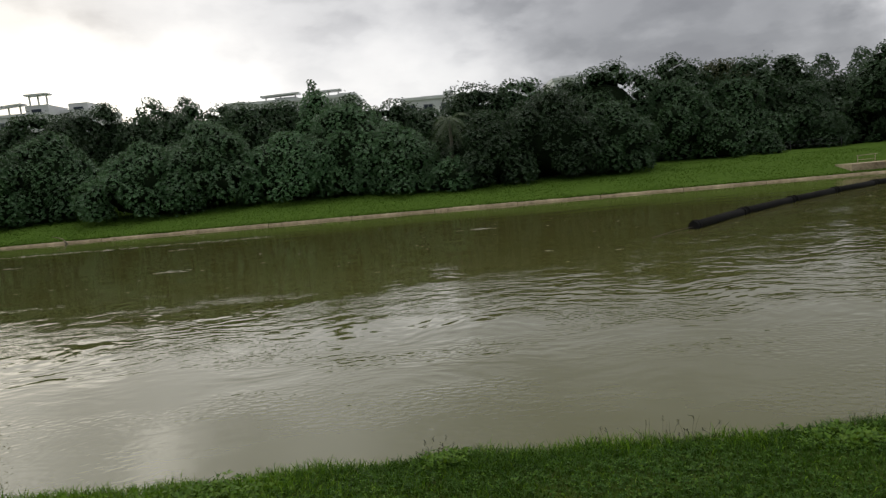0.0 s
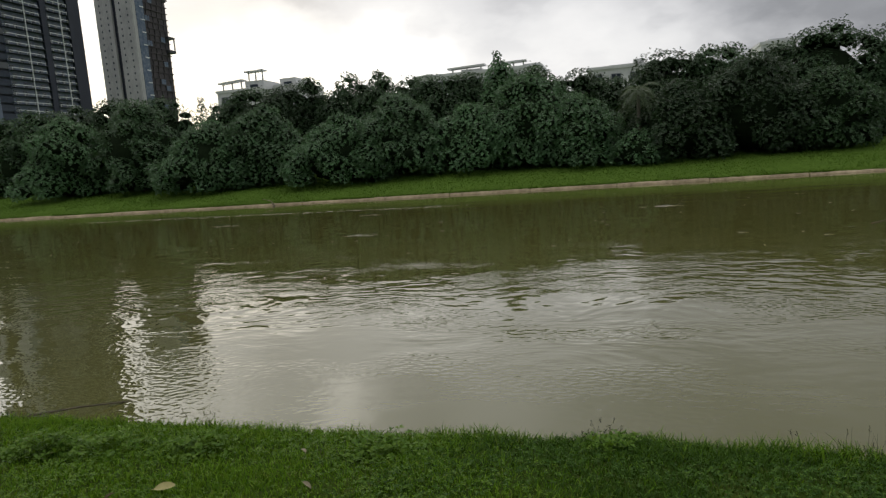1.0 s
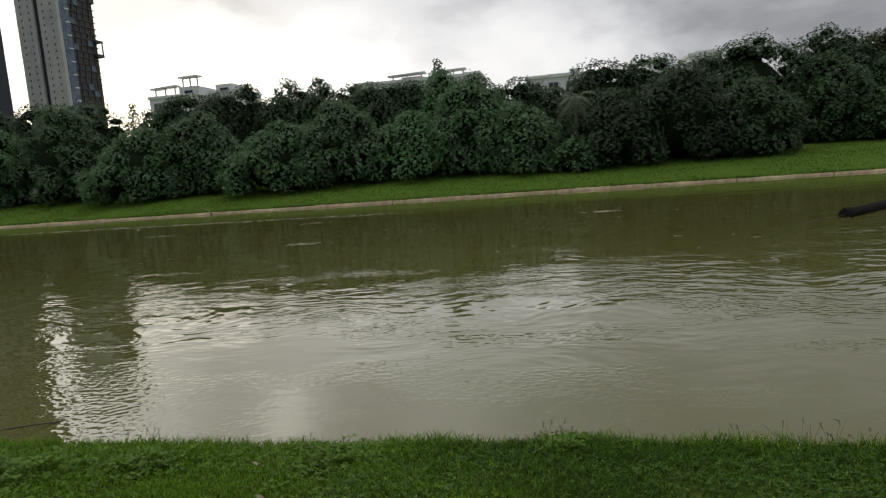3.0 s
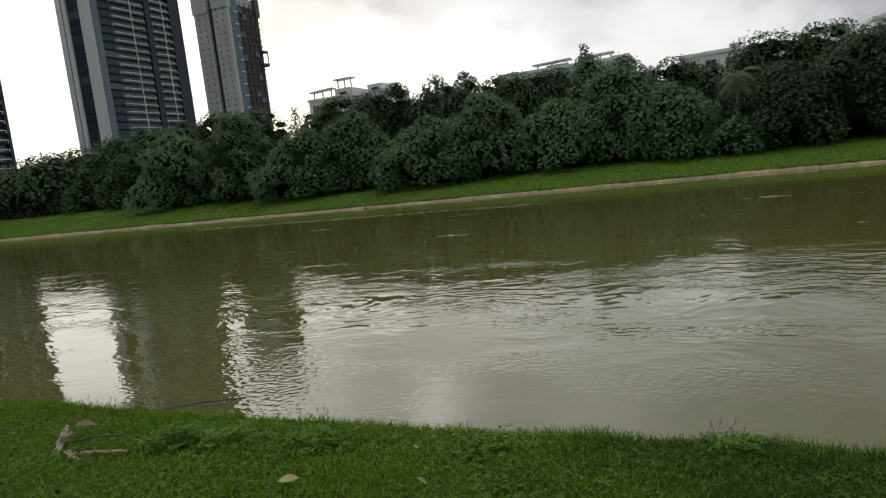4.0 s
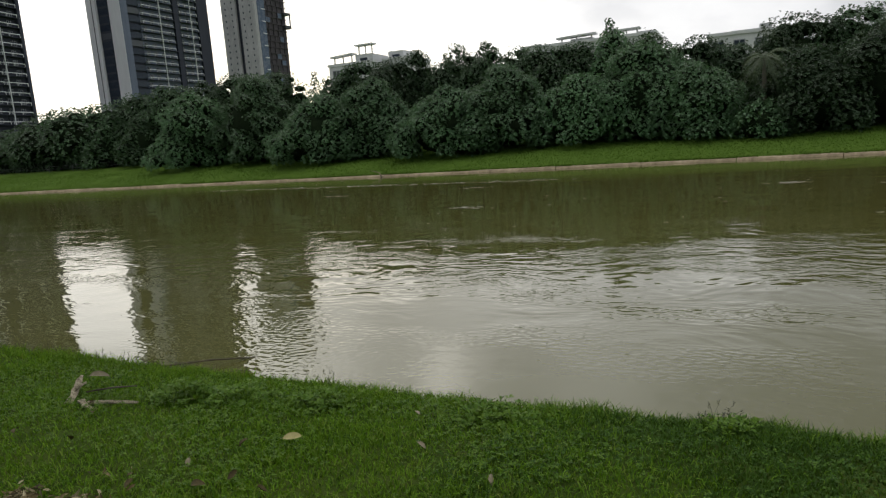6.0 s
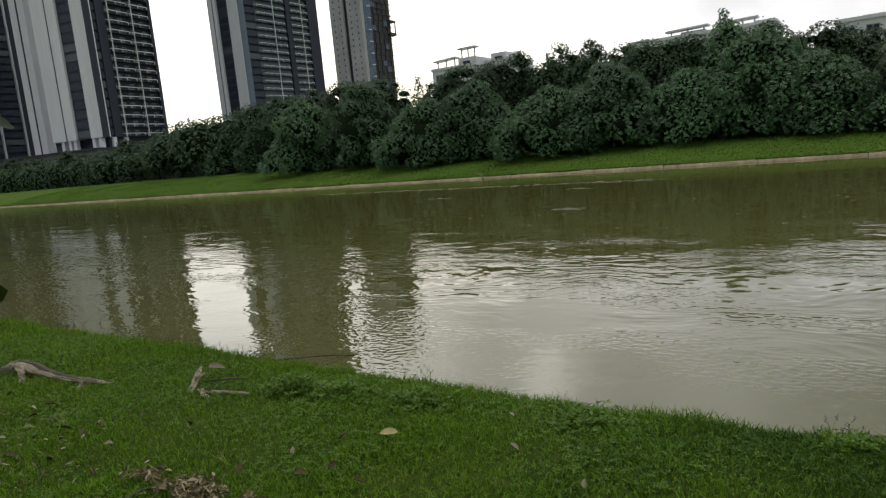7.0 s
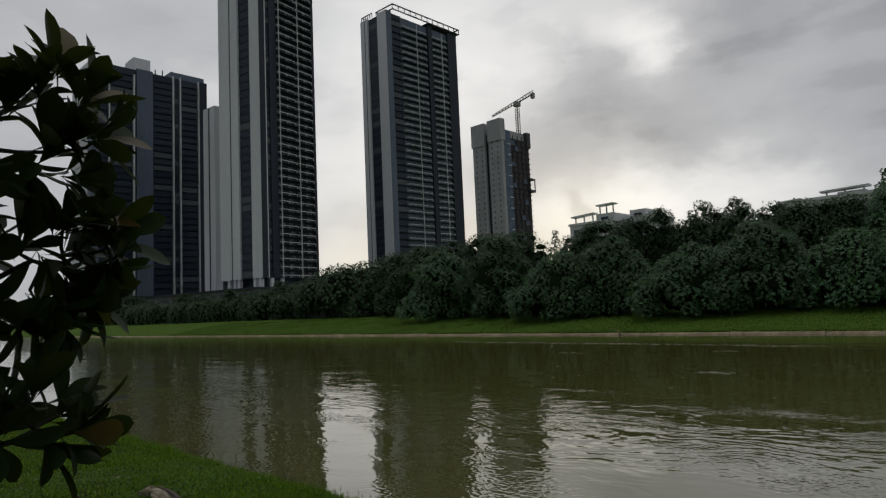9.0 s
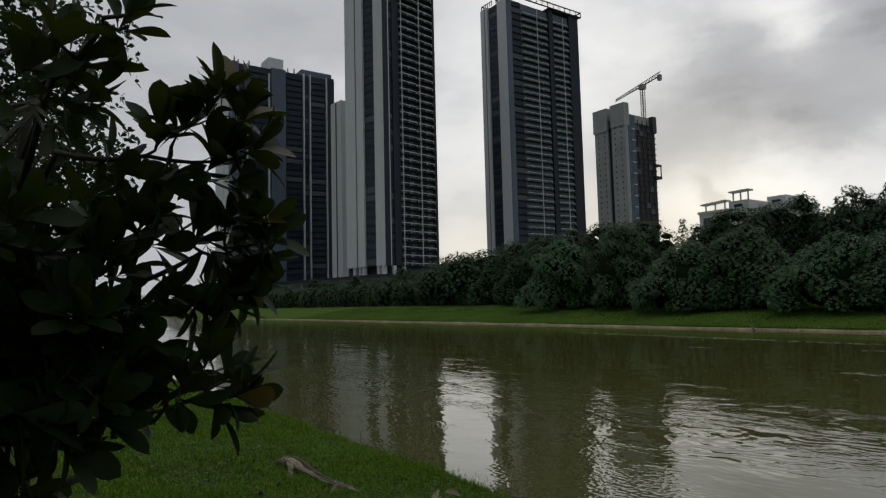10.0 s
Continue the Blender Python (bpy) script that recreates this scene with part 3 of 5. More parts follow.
def front_trees():
    label = "dense broad-leaved tree with whorled glossy leaves down to the grass"
    # heading, distance across the canal, half widths, elevation of the top
    rows = [(44.6, 48.0, 3.9, 3.9, 5.1), (39.4, 48.6, 4.1, 4.0, 6.3), (34.4, 46.4, 3.7, 3.8, 4.3), (29.7, 48.0, 3.6, 3.7, 5.6), (23.6, 46.2, 3.7, 3.8, 4.5), (18.6, 48.0, 3.9, 3.9, 5.9),
            (12.2, 47.7, 3.2, 3.3, 4.6), (6.8, 49.4, 4.9, 4.6, 6.6), (3.0, 47.2, 2.9, 3.2, 4.6)]
    dark = [(-5.0, 47.4, 3.2, 3.2, 5.0), (-10.6, 48.4, 4.3, 4.0, 6.3), (-15.4, 48.2, 3.0, 3.0, 4.9), (-20.4, 53.5, 3.6, 3.4, 5.9), (-25.0, 55.0, 3.6, 3.4, 5.4), (-29.6, 56.0, 3.6, 3.4, 4.6)]
    for az, y, rx, ry, el in rows + dark:
        x, y = at_az(az, y - 0.7)
        # right-hand trees get darker leaves in place of the dim light under heavy cloud
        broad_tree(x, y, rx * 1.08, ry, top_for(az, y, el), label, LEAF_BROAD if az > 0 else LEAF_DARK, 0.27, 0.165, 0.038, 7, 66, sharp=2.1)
    x, y = at_az(9.4, 52.0)
    broad_tree(x, y, 2.7, 2.7, top_for(9.4, y, 7.9), label, LEAF_BROAD, 0.28, 0.17, 0.040, 7, 44, 0.25, sharp=1.2)
    far = [(50.2, 53.5, 4.0, 3.8, 3.7), (54.6, 58.5, 4.4, 4.0, 2.3), (59.2, 60.5, 5.0, 4.2, 1.7), (63.4, 62.5, 5.4, 4.6, 1.5), (67.4, 64.5, 5.8, 4.8, 1.4), (71.0, 60.5, 6.6, 5.0, 1.5), (74.2, 61.5, 7.4, 5.2, 1.4), (77.2, 62, 9, 6, 1.2), (79.6, 64, 12, 7, 1.1), (81.6, 66, 15, 8, 1.0), (83.3, 68, 19, 9, 0.8)]
    single = [(48.6, 51.0, 2.6, 2.6, 3.4), (51.8, 53.5, 2.4, 2.3, 2.6), (53.4, 55.0, 1.7, 1.7, 1.9), (56.2, 54.5, 2.6, 2.5, 2.3), (58.6, 56.0, 3.2, 2.8, 3.0), (60.9, 55.0, 2.1, 2.0, 1.5), (62.6, 57.0, 3.0, 2.8, 2.5), (64.8, 56.0, 2.4, 2.2, 1.5), (66.3, 58.0, 3.4, 3.0, 2.2), (69.2, 58.0, 3.0, 2.8, 1.5)]
    for az, y, rx, ry, el in single:
        x, y = at_az(az, y)
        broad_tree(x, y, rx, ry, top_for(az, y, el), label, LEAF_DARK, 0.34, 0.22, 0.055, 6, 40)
    for az, y, rx, ry, el in far:
        x, y = at_az(az, y)
        broad_tree(x, y, rx, ry, top_for(az, y, el), label, LEAF_DARK, 0.45 if az < 66 else 0.9, 0.26 if az < 66 else 0.4, 0.06, 6, 44)


def back_trees():
    rows = [(75, 66, 2.0), (70, 66, 2.1), (65, 64, 2.1), (60.8, 62, 2.25), (57.4, 60, 2.6), (55.2, 59, 3.1), (53.2, 58, 4.0), (50.6, 57, 4.7), (48.2, 56, 5.15), (45.8, 56, 5.6), (43.4, 55, 5.95), (40.6, 55, 6.4), (37.8, 54, 6.45)]
    rows += [(32.0, 55, 6.3), (30.2, 55, 6.9), (27.6, 55, 7.1), (25.7, 56, 7.7), (22.0, 57, 7.0), (19.4, 56, 7.2), (17.4, 57, 7.3), (14.4, 55, 7.1), (11.8, 56, 7.2), (7.2, 56, 7.3), (3.0, 56, 6.5), (0.9, 57, 6.1)]
    rows += [(-4.0, 55, 7.3), (-7.6, 55, 7.5), (-12.4, 57, 7.0), (-15.1, 55, 7.95), (-20.6, 57, 8.0), (-23.6, 59, 7.0), (-25.6, 58, 6.95), (-28.3, 59, 6.9), (-31.2, 66, 4.6), (-33.4, 66, 4.6), (-36.4, 54, 7.05), (-39.4, 56, 6.0), (-41.5, 60, 5.8), (-45, 60, 6.0), (-49, 60, 5.6)]
    for i, (az, y, el) in enumerate(rows):
        x, y = at_az(az, y)
        h = top_for(az, y, el)
        far = az > 50
        r = 2.3 if abs(az - 25.7) < 0.1 else 4.0 if abs(az + 36.4) < 0.1 else (3.9 + 0.5 * math.sin(i * 2.3)) * (2.0 if far else 1.0)
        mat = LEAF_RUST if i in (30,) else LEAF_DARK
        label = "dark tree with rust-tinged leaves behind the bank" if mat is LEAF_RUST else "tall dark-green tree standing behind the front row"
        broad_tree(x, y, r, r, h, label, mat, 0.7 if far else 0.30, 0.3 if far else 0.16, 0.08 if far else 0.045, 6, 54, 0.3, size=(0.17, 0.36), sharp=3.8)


def open_tree(x, y, h, r, label, pointed=False):
    """A tree whose thin crown lets the sky through."""
    TREE_N[0] += 1
    rng = np.random.default_rng(300 + TREE_N[0])
    tree = thing("tree", (x, y, ground_z(x, y)), label, "tree")
    part("trunk", trunk_mesh(rng, h, 0.12, 9, r), tree)
    lobes = []
    for i in range(26):
        t = (i + 0.5) / 26
        k = r * ((1 - t) ** 0.8 if pointed else math.sqrt(max(0.05, 1 - (2 * t - 0.9) ** 2 / 1.25)))
        a = i * 2.39996
        q = rng.uniform(0.35, 0.85)
        s = r * rng.uniform(0.20, 0.32) * (0.7 if pointed else 1.0)
        lobes.append((math.cos(a) * k * q, math.sin(a) * k * q, h * (0.52 + 0.45 * t) if not pointed else h * (0.3 + 0.68 * t), s, s, s * 0.7))
    lb = np.array(lobes)
    lb[:, 2] *= h / (lb[:, 2] + lb[:, 5]).max()
    p, d = crown_points(rng, lb, 0.22, None, 0.15)
    v, f = rosettes(rng, p, d, 0.17, 0.045, 6, 0.4)
    part("crown", soup("crown", v, f, LEAF_DARK), tree)


def palm(x, y, h):
    base = ground_z(x, y)
    tree = thing("palm_tree", (x, y, base), "palm with drooping feathered fronds among broad-leaved trees", "palm tree")
    part("trunk", Geo().tube([(0, 0, -0.1), (0.05, 0, h * 0.4), (0.0, 0.05, h * 0.8), (0, 0, h)], [0.17, 0.13, 0.12, 0.09]).mesh("trunk", BARK, True), tree)
    rng = random.Random(9)
    for k in range(19):
        a = k * 2.4
        rise = 0.9 - 1.25 * (k / 18)
        ln = rng.uniform(1.9, 2.5)
        g = Geo()
        last = None
        for s in range(13):
            t = s / 12
            out = ln * t * (0.75 if rise > 0.4 else 0.9)
            p = Vector((math.cos(a) * out, math.sin(a) * out, h + ln * (rise * t - (0.85 + 0.5 * (1 - max(0, rise))) * t * t)))
            if last is not None:
                d = (p - last).normalized()
                w = Vector((-math.sin(a), math.cos(a), 0))
                for sgn in (-1, 1):
                    for e in (0.0, 0.5):
                        q = last + (p - last) * e
                        l = 0.55 * math.sin(math.pi * min(0.95, t + 0.08)) + 0.12
                        tip = q + w * sgn * l * 0.75 + d * l * 0.55 + Vector((0, 0, -0.45 * l))
                        i = len(g.v)
                        g.v += [tuple(q), tuple(q + d * 0.045), tuple(tip)]
                        g.f.append((i, i + 1, i + 2))
                i = len(g.v)
                u = Vector((0, 0, 0.02))
                g.v += [tuple(last - u), tuple(p - u * 0.6), tuple(p + u * 0.6), tuple(last + u)]
                g.f.append((i, i + 1, i + 2, i + 3))
            last = p
        part("frond", g.mesh("frond", LEAF_PALM), tree)


front_trees()
back_trees()
for az, y, el, r, pointed in ((34.5, 62, 6.35, 1.5, True), (-31.2, 66, 6.35, 1.9, False), (-33.6, 66, 6.4, 1.9, False), (22.3, 56, 7.9, 1.5, False), (19.8, 57, 7.9, 1.6, False), (9.6, 52.0, 8.75, 1.5, True)):
    sx, sy = at_az(az, y)
    open_tree(sx, sy, top_for(az, y, el), r, "slender pointed tree rising above the tree line" if pointed else "tall tree with a thin open crown above the tree line", pointed)
px, py = at_az(-1.9, 46.4)
palm(px, py, 4.7)
for az, y, rx, h in ((-1.6, 44.6, 1.7, 2.3), (-2.9, 45.2, 1.2, 1.6), (-23.8, 50.6, 2.3, 3.6), (-27.4, 50.0, 0.9, 1.9), (-31.0, 52.5, 2.0, 2.6), (-35.5, 53.5, 2.2, 2.4), (-40, 54, 3.2, 5.0), (-44, 54, 3.4, 5.0), (-26.5, 58, 3.4, 4.2), (-30.5, 59, 3.6, 4.0), (-33.5, 60, 3.6, 4.0), (-37.5, 60, 3.8, 4.2), (-42, 60, 4.0, 4.2), (-47, 58, 4.2, 5.0), (-21.5, 56, 3.4, 4.0)):
    bx, by = at_az(az, y)
    broad_tree(bx, by, rx, rx * 0.9, h, "low leafy bush at the top of the bank", LEAF_DARK if az < -22 else LEAF_BROAD, 0.27, 0.17, 0.042, 6, 26, 0.05, "bush")


def thicket():
    """Undergrowth that closes the view below the crowns."""
    rng = np.random.default_rng(55)
    lobes = []
    for x in np.arange(-150, 75, 2.4):
        y = 54.0 + rng.uniform(-1.0, 1.0) + (3.5 if x > 16 else 0)
        h = rng.uniform(3.4, 4.6)
        lobes.append((x, y, 1.6 + h * 0.42, 2.0, 1.5, h * 0.58))
    lb = np.array(lobes)
    p, d = crown_points(rng, lb, 0.42)
    v, f = rosettes(rng, p, d, 0.24, 0.07, 5, 0.4)
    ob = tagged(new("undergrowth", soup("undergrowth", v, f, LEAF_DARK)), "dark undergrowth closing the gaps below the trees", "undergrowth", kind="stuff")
    part("inner_mass", core_mesh(lb, CROWN_SHADE, 0.85), ob)


thicket()


# ---- towers and blocks behind the trees ----
def boxes(name, mat, *pairs):
    g = Geo()
    for a, b in pairs:
        g.box(a, b)
    return g.mesh(name, mat)


STOREY = 3.2


def balcony_mesh(w, deep=1.5):
    """Slab of one storey's balcony."""
    return Geo().box((0, -deep + 0.15, 0), (w, 0.2, 0.2)).mesh("balcony", WALL_DARK)


def rail_mesh(w, deep=1.5, cols=2):
    """White balcony rail that returns to the wall, with a post at each end and a few between."""
    g = Geo()
    g.box((0, -deep, 0.95), (w * 0.9, -deep + 0.12, 1.2))
    g.box((0, -deep + 0.12, 0.95), (0.14, 0.2, 1.2))
    for i in range(cols + 1):
        x = (w * 0.9 - 0.16) * i / cols
        g.box((x, -deep, 0.2), (x + 0.16, -deep + 0.12, 0.95))
    return g.mesh("rail", WHITE_TRIM)


def pane_mesh(w, h, name="window"):
    """A window with its frame: glass set back between jambs and a mullion."""
    g = Geo()
    g.box((0, 0, 0), (w, 0.1, h))
    return g.mesh(name, GLASS)


def frame_mesh(w, h):
    t = 0.14
    g = Geo()
    g.box((0, -0.08, 0), (w, 0, t)).box((0, -0.08, h - t), (w, 0, h)).box((0, -0.08, t), (t, 0, h - t)).box((w - t, -0.08, t), (w, 0, h - t)).box((w / 2 - t / 2, -0.08, t), (w / 2 + t / 2, 0, h - t))
    return g.mesh("window_frame", FRAME_GREY)


def tower(corner, turn, long, wide, top, foot, main, side, label, roof=True):
    """A high block: x runs along the main front (y = 0), y along the side front (x = 0)."""
    t = thing("tower_block", (corner[0], corner[1], 0), label, "high-rise", "towers beyond the trees")
    t.rotation_euler = (0, 0, radians(turn))
    part("wall", boxes("wall", WALL_DARK, ((3.0, 1.0, 1.0), (long - 0.2, wide - 0.2, top - 0.5))), t)
    floors = int((top - foot) / STOREY)
    for face, strips in (("main", main), ("side", side)):
        for s in strips:
            kind, a, b = s[0], s[1], s[2]
            if kind == "wall":
                mat, proud = s[3], s[4]
                z1 = s[5] if len(s) > 5 else top
                if face == "main":
                    part("wall_strip", boxes("wall_strip", mat, ((a, -proud, foot), (b, 1.2, z1))), t)
                else:
                    part("wall_strip", boxes("wall_strip", mat, ((-proud * 0.3, a, foot), (3.2, b, z1))), t)
            elif kind == "balcony":
                cols = s[3]
                bal, rail, frm = balcony_mesh(b - a), rail_mesh(b - a, 1.5, cols), frame_mesh((b - a) / cols * 0.40, 1.8)
                w = (b - a) / cols
                pane = pane_mesh(w * 0.40, 1.8)
                part("wall_strip", boxes("wall_strip", s[5] if len(s) > 5 else WALL_DARK, ((a, 0.55, foot), (b, 1.3, top - 1))), t)
                if s[4]:
                    part("white_upright", boxes("white_upright", WHITE_TRIM, ((a + (b - a) * s[4] - 0.11, -1.62, foot), (a + (b - a) * s[4] + 0.11, -1.3, top - 2.5))), t)
                for k in range(floors - 1):
                    o = part("balcony", bal, t)
                    o.location = (a, 0.3, foot + k * STOREY)
                    part("rail", rail, o)
                    for c in range(cols):
                        o = part("window", pane, t)
                        o.location = (a + w * c + w * (0.12 if (c + k) % 3 else 0.3), 0.44, foot + k * STOREY + 0.5)
                        part("window_frame", frm, o)
            elif kind == "glass":
                if face == "main":
                    pane = pane_mesh(b - a - 0.1, 2.3)
                else:
                    pane = boxes("window", GLASS, ((0, 0.05, 0), (0.1, b - a - 0.05, 2.3)))
                if face == "side":
                    part("wall_strip", boxes("wall_strip", WALL_DARK, ((0.55, a, foot), (3.2, b, top - 0.5))), t)
                for k in range(floors):
                    o = part("window", pane, t)
                    o.location = (a + 0.05, 0.35, foot + k * STOREY + 0.5) if face == "main" else (0.42, a, foot + k * STOREY + 0.5)
    if roof:
        # open steel canopy round the roof
        g = Geo()
        e = 1.6
        x0, y0, x1, y1 = long * 0.06, 0.0, long + e, wide * 0.55
        for z in (top + 0.6, top + 3.0):
            g.box((x0, y0 - e, z), (x1, y0 - e + 0.5, z + 0.45)).box((x0, y1, z), (x1, y1 + 0.5, z + 0.45)).box((x0, y0 - e, z), (x0 + 0.5, y1, z + 0.45)).box((x1 - 0.5, y0 - e, z), (x1, y1, z + 0.45))
        g.box((long * 0.55, y0 - e + 0.5, top + 0.3), (x1 - 0.5, y1, top + 0.6))
        for i in range(13):
            x = x0 + (x1 - x0 - 0.3) * i / 12
            g.box((x, y0 - e, top + 1.05), (x + 0.3, y0 - e + 0.3, top + 3.0)).box((x, y1, top + 1.05), (x + 0.3, y1 + 0.3, top + 3.0))
        part("roof_canopy", g.mesh("roof_canopy", STEEL_DARK), t)
        h = Geo()
        for i in range(6):
            y = wide * 0.55 + (wide * 0.42) * i / 5
            h.box((0.2, y, top), (0.5, y + 0.3, top + 2.0))
        h.box((0.2, wide * 0.55, top + 1.9), (0.5, wide * 0.97 + 0.3, top + 2.3)).box((6, wide * 0.55, top + 1.9), (6.4, wide * 0.97 + 0.3, top + 2.3)).box((0.5, wide * 0.95, top + 1.9), (6, wide * 0.97, top + 2.3))
        part("roof_railing", h.mesh("roof_railing", STEEL_DARK), t)
        part("lift_house", boxes("lift_house", WALL_DARK, ((long * 0.3, wide * 0.3, top - 0.6), (long * 0.7, wide * 0.6, top + 2.4))), t)
    return t


def piers(t, mat, spots, z0, z1, size=1.6):
    for x, y in spots:
        part("pier", boxes("pier", mat, ((x, y, z0), (x + size, y + size, z1))), t)


# the middle pair of slender towers
ta = tower((-221.6, 194.7), 90, 47.4, 18.8, 143.8, 6.0,
           [("wall", 0, 3.2, WALL_SLATE, 0.2), ("glass", 3.2, 9.4), ("balcony", 9.4, 27.0, 4, 0.5, WALL_SLATE), ("wall", 27.0, 29.8, WALL_DARK, 0.5), ("balcony", 29.8, 40.9, 3, 0.52, WALL_SLATE), ("wall", 40.9, 47.4, WALL_DARK, 0.6)],
           [("wall", 0, 6.2, WALL_PALE, 0.9), ("glass", 6.6, 13.2), ("wall", 13.6, 15.4, WALL_PALE, 0.7), ("wall", 15.4, 16.0, WALL_DARK, 0.3), ("wall", 16.0, 18.8, WALL_PALE, 0.7)],
           "tall dark tower with pale fins and white-railed balconies")
tb = tower((-216.5, 125.0), 100, 28.5, 24.3, 140.4, 16.8,
           [("wall", 0, 2.6, WALL_DARK, 0.2), ("glass", 2.6, 5.0), ("wall", 5.0, 8.4, WALL_DARK, 0.1), ("balcony", 8.5, 18.0, 2, 0.02), ("balcony", 18.2, 27.2, 2, 0.04), ("wall", 27.2, 28.5, WALL_DARK, 0.5)],
           [("wall", 0, 5.4, WALL_PALE, 0.9), ("glass", 6.0, 12.4), ("wall", 12.6, 17.0, WALL_PALE, 0.9), ("wall", 17.0, 17.7, WALL_DARK, 0.4), ("wall", 17.7, 24.3, WALL_PALE, 0.9)],
           "tallest dark tower with broad pale fins and stacked balconies")
piers(tb, WALL_PALE, [(0, 1), (0, 4), (0.2, 13.5), (0.2, 16), (0.2, 19.5), (4, 0), (9, 0)], 12.5, 16.8, 1.4)
# long slab-like tower beyond them
tc = tower((-315.6, 96.5), 90, 55.0, 28.0, 124.5, 14.5,
           [("glass", 0.4, 7.2), ("wall", 7.3, 7.8, WHITE_TRIM, 0.5), ("glass", 8.0, 18.2), ("wall", 18.3, 19.0, WHITE_TRIM, 0.5, 121), ("wall", 20, 27.6, WALL_SLATE, 0.0), ("glass", 28.0, 37.0),
            ("wall", 37.2, 37.8, WHITE_TRIM, 0.6), ("glass", 38.0, 40.6), ("wall", 40.8, 41.3, WHITE_TRIM, 0.6), ("glass", 41.5, 50.0), ("wall", 50.3, 50.8, WHITE_TRIM, 0.5), ("wall", 50.9, 55.0, WALL_DARK, 0.2)],
           [("wall", 0, 5, WALL_SLATE, 0.4), ("wall", 5.5, 14, WALL_PALE, 0.6), ("wall", 15, 28, WALL_PALE, 0.6)],
           "long dark glazed tower with white vertical trim lines", roof=False)
part("lift_house", boxes("lift_house", WALL_PALE, ((19.5, 3, 124), (27.5, 14, 131))), tc)
part("lift_house", boxes("lift_house", WALL_SLATE, ((37.2, 2, 124), (54.5, 14, 127.5))), tc)
for mx, mh in ((1.5, 3.2), (3.5, 1.8), (9.0, 2.2), (29.5, 2.0), (33.0, 2.6)):
    part("roof_mast", Geo().tube([(mx, 2, 124), (mx, 2, 124.5 + mh)], [0.35, 0.25], 6).mesh("roof_mast", STEEL_DARK), tc)
td = tower((-271.0, 133.7), 95, 24.0, 9.3, 98.0, 14.5,
           [("glass", 0.5, 23)], [("wall", 0, 4.0, WALL_PALE, 0.5), ("wall", 4.0, 5.2, WALL_DARK, 0.2), ("wall", 5.2, 9.3, WALL_PALE, 0.5)], "pale-sided lower tower half hidden behind the tallest one", roof=False)


def unfinished_tower():
    x0, y0, long, wide, top, foot = -235.0, 292.3, 27.0, 21.8, 108.0, 8.0
    t = thing("tower_block", (x0, y0, 0), "unfinished concrete tower with blue netting and climbing formwork", "high-rise", "towers beyond the trees")
    t.rotation_euler = (0, 0, radians(90))
    part("wall", boxes("wall", WALL_RAW, ((1.5, 1.5, 1.0), (long - 0.5, wide - 0.5, top - 1))), t)
    part("wall_strip", boxes("wall_strip", WALL_RAW, ((-0.4, 0.0, foot), (3, 9.3, top))), t)
    part("wall_strip", boxes("wall_strip", WALL_RAW, ((-0.4, 12.2, foot), (3, 21.8, top))), t)
    part("wall_strip", boxes("wall_strip", WALL_DARK, ((1.0, 9.3, foot), (1.6, 12.2, top - 3))), t)
    part("safety_net", boxes("safety_net", NET_BLUE, ((2.6, -0.5, foot), (8.4, 1.5, top - 2))), t)
    part("wall_strip", boxes("wall_strip", WALL_BROWN, ((8.6, 0.2, foot), (26.8, 1.5, top - 6))), t)
    part("wall_strip", boxes("wall_strip", WALL_RAW, ((0, -0.3, foot), (2.5, 1.5, top))), t)
    part("formwork", boxes("formwork", WALL_RAW, ((-0.9, -0.6, 99.5), (3.5, 9.5, 112.5))), t, "grey climbing formwork panels")
    part("formwork", boxes("formwork", WALL_RAW, ((-0.9, 12.0, 98.5), (3.5, 22.4, 112.0))), t, "grey climbing formwork panels")
    part("scaffold", boxes("scaffold", STEEL_DARK, ((24.0, -0.9, 98), (27.6, 1.8, 107.5))), t)
    part("loading_deck", boxes("loading_deck", STEEL_DARK, ((23.5, -2.2, 70.5), (28.8, 2.5, 72.0)), ((23.5, -2.2, 78.0), (28.8, 2.5, 79.0)), ((23.5, -2.0, 72.0), (24.0, -1.6, 78.0)), ((28.2, -2.0, 72.0), (28.8, -1.6, 78.0))), t)
    slab = boxes("floor_slab", WALL_BROWN, ((8.4, -0.35, 0), (27.2, 1.0, 0.4)))
    prop = boxes("prop", WALL_BROWN, ((0, -0.3, 0.4), (0.35, 0.1, 3.2)))
    bay = boxes("net_panel", NET_BLUE, ((0, -0.28, 0.5), (3.4, -0.1, 3.1)))
    win = boxes("window", GLASS, ((-0.46, 0, 0), (-0.3, 0.7, 1.0)))
    net = boxes("net_band", WHITE_TRIM, ((5.4, -0.7, 0), (8.3, -0.45, 0.5)))
    for k in range(30):
        z = foot + k * STOREY
        part("floor_slab", slab, t).location = (0, 0, z)
        for q in range(4):
            part("prop", prop, t).location = (10.4 + 4.2 * q + (k * 7 % 5) * 0.25, 0, z)
        if (k * 5) % 7 < 3:
            part("net_panel", bay, t).location = (9.0 + (k * 11 % 4) * 3.6, 0, z)
        for y in (2.0, 6.4, 14.2, 18.6):
            part("window", win, t).location = (0, y, z + 0.9)
        if k % 2 == 0:
            part("net_band", net, t).location = (0, 0, z)
    return t


unfinished_tower()


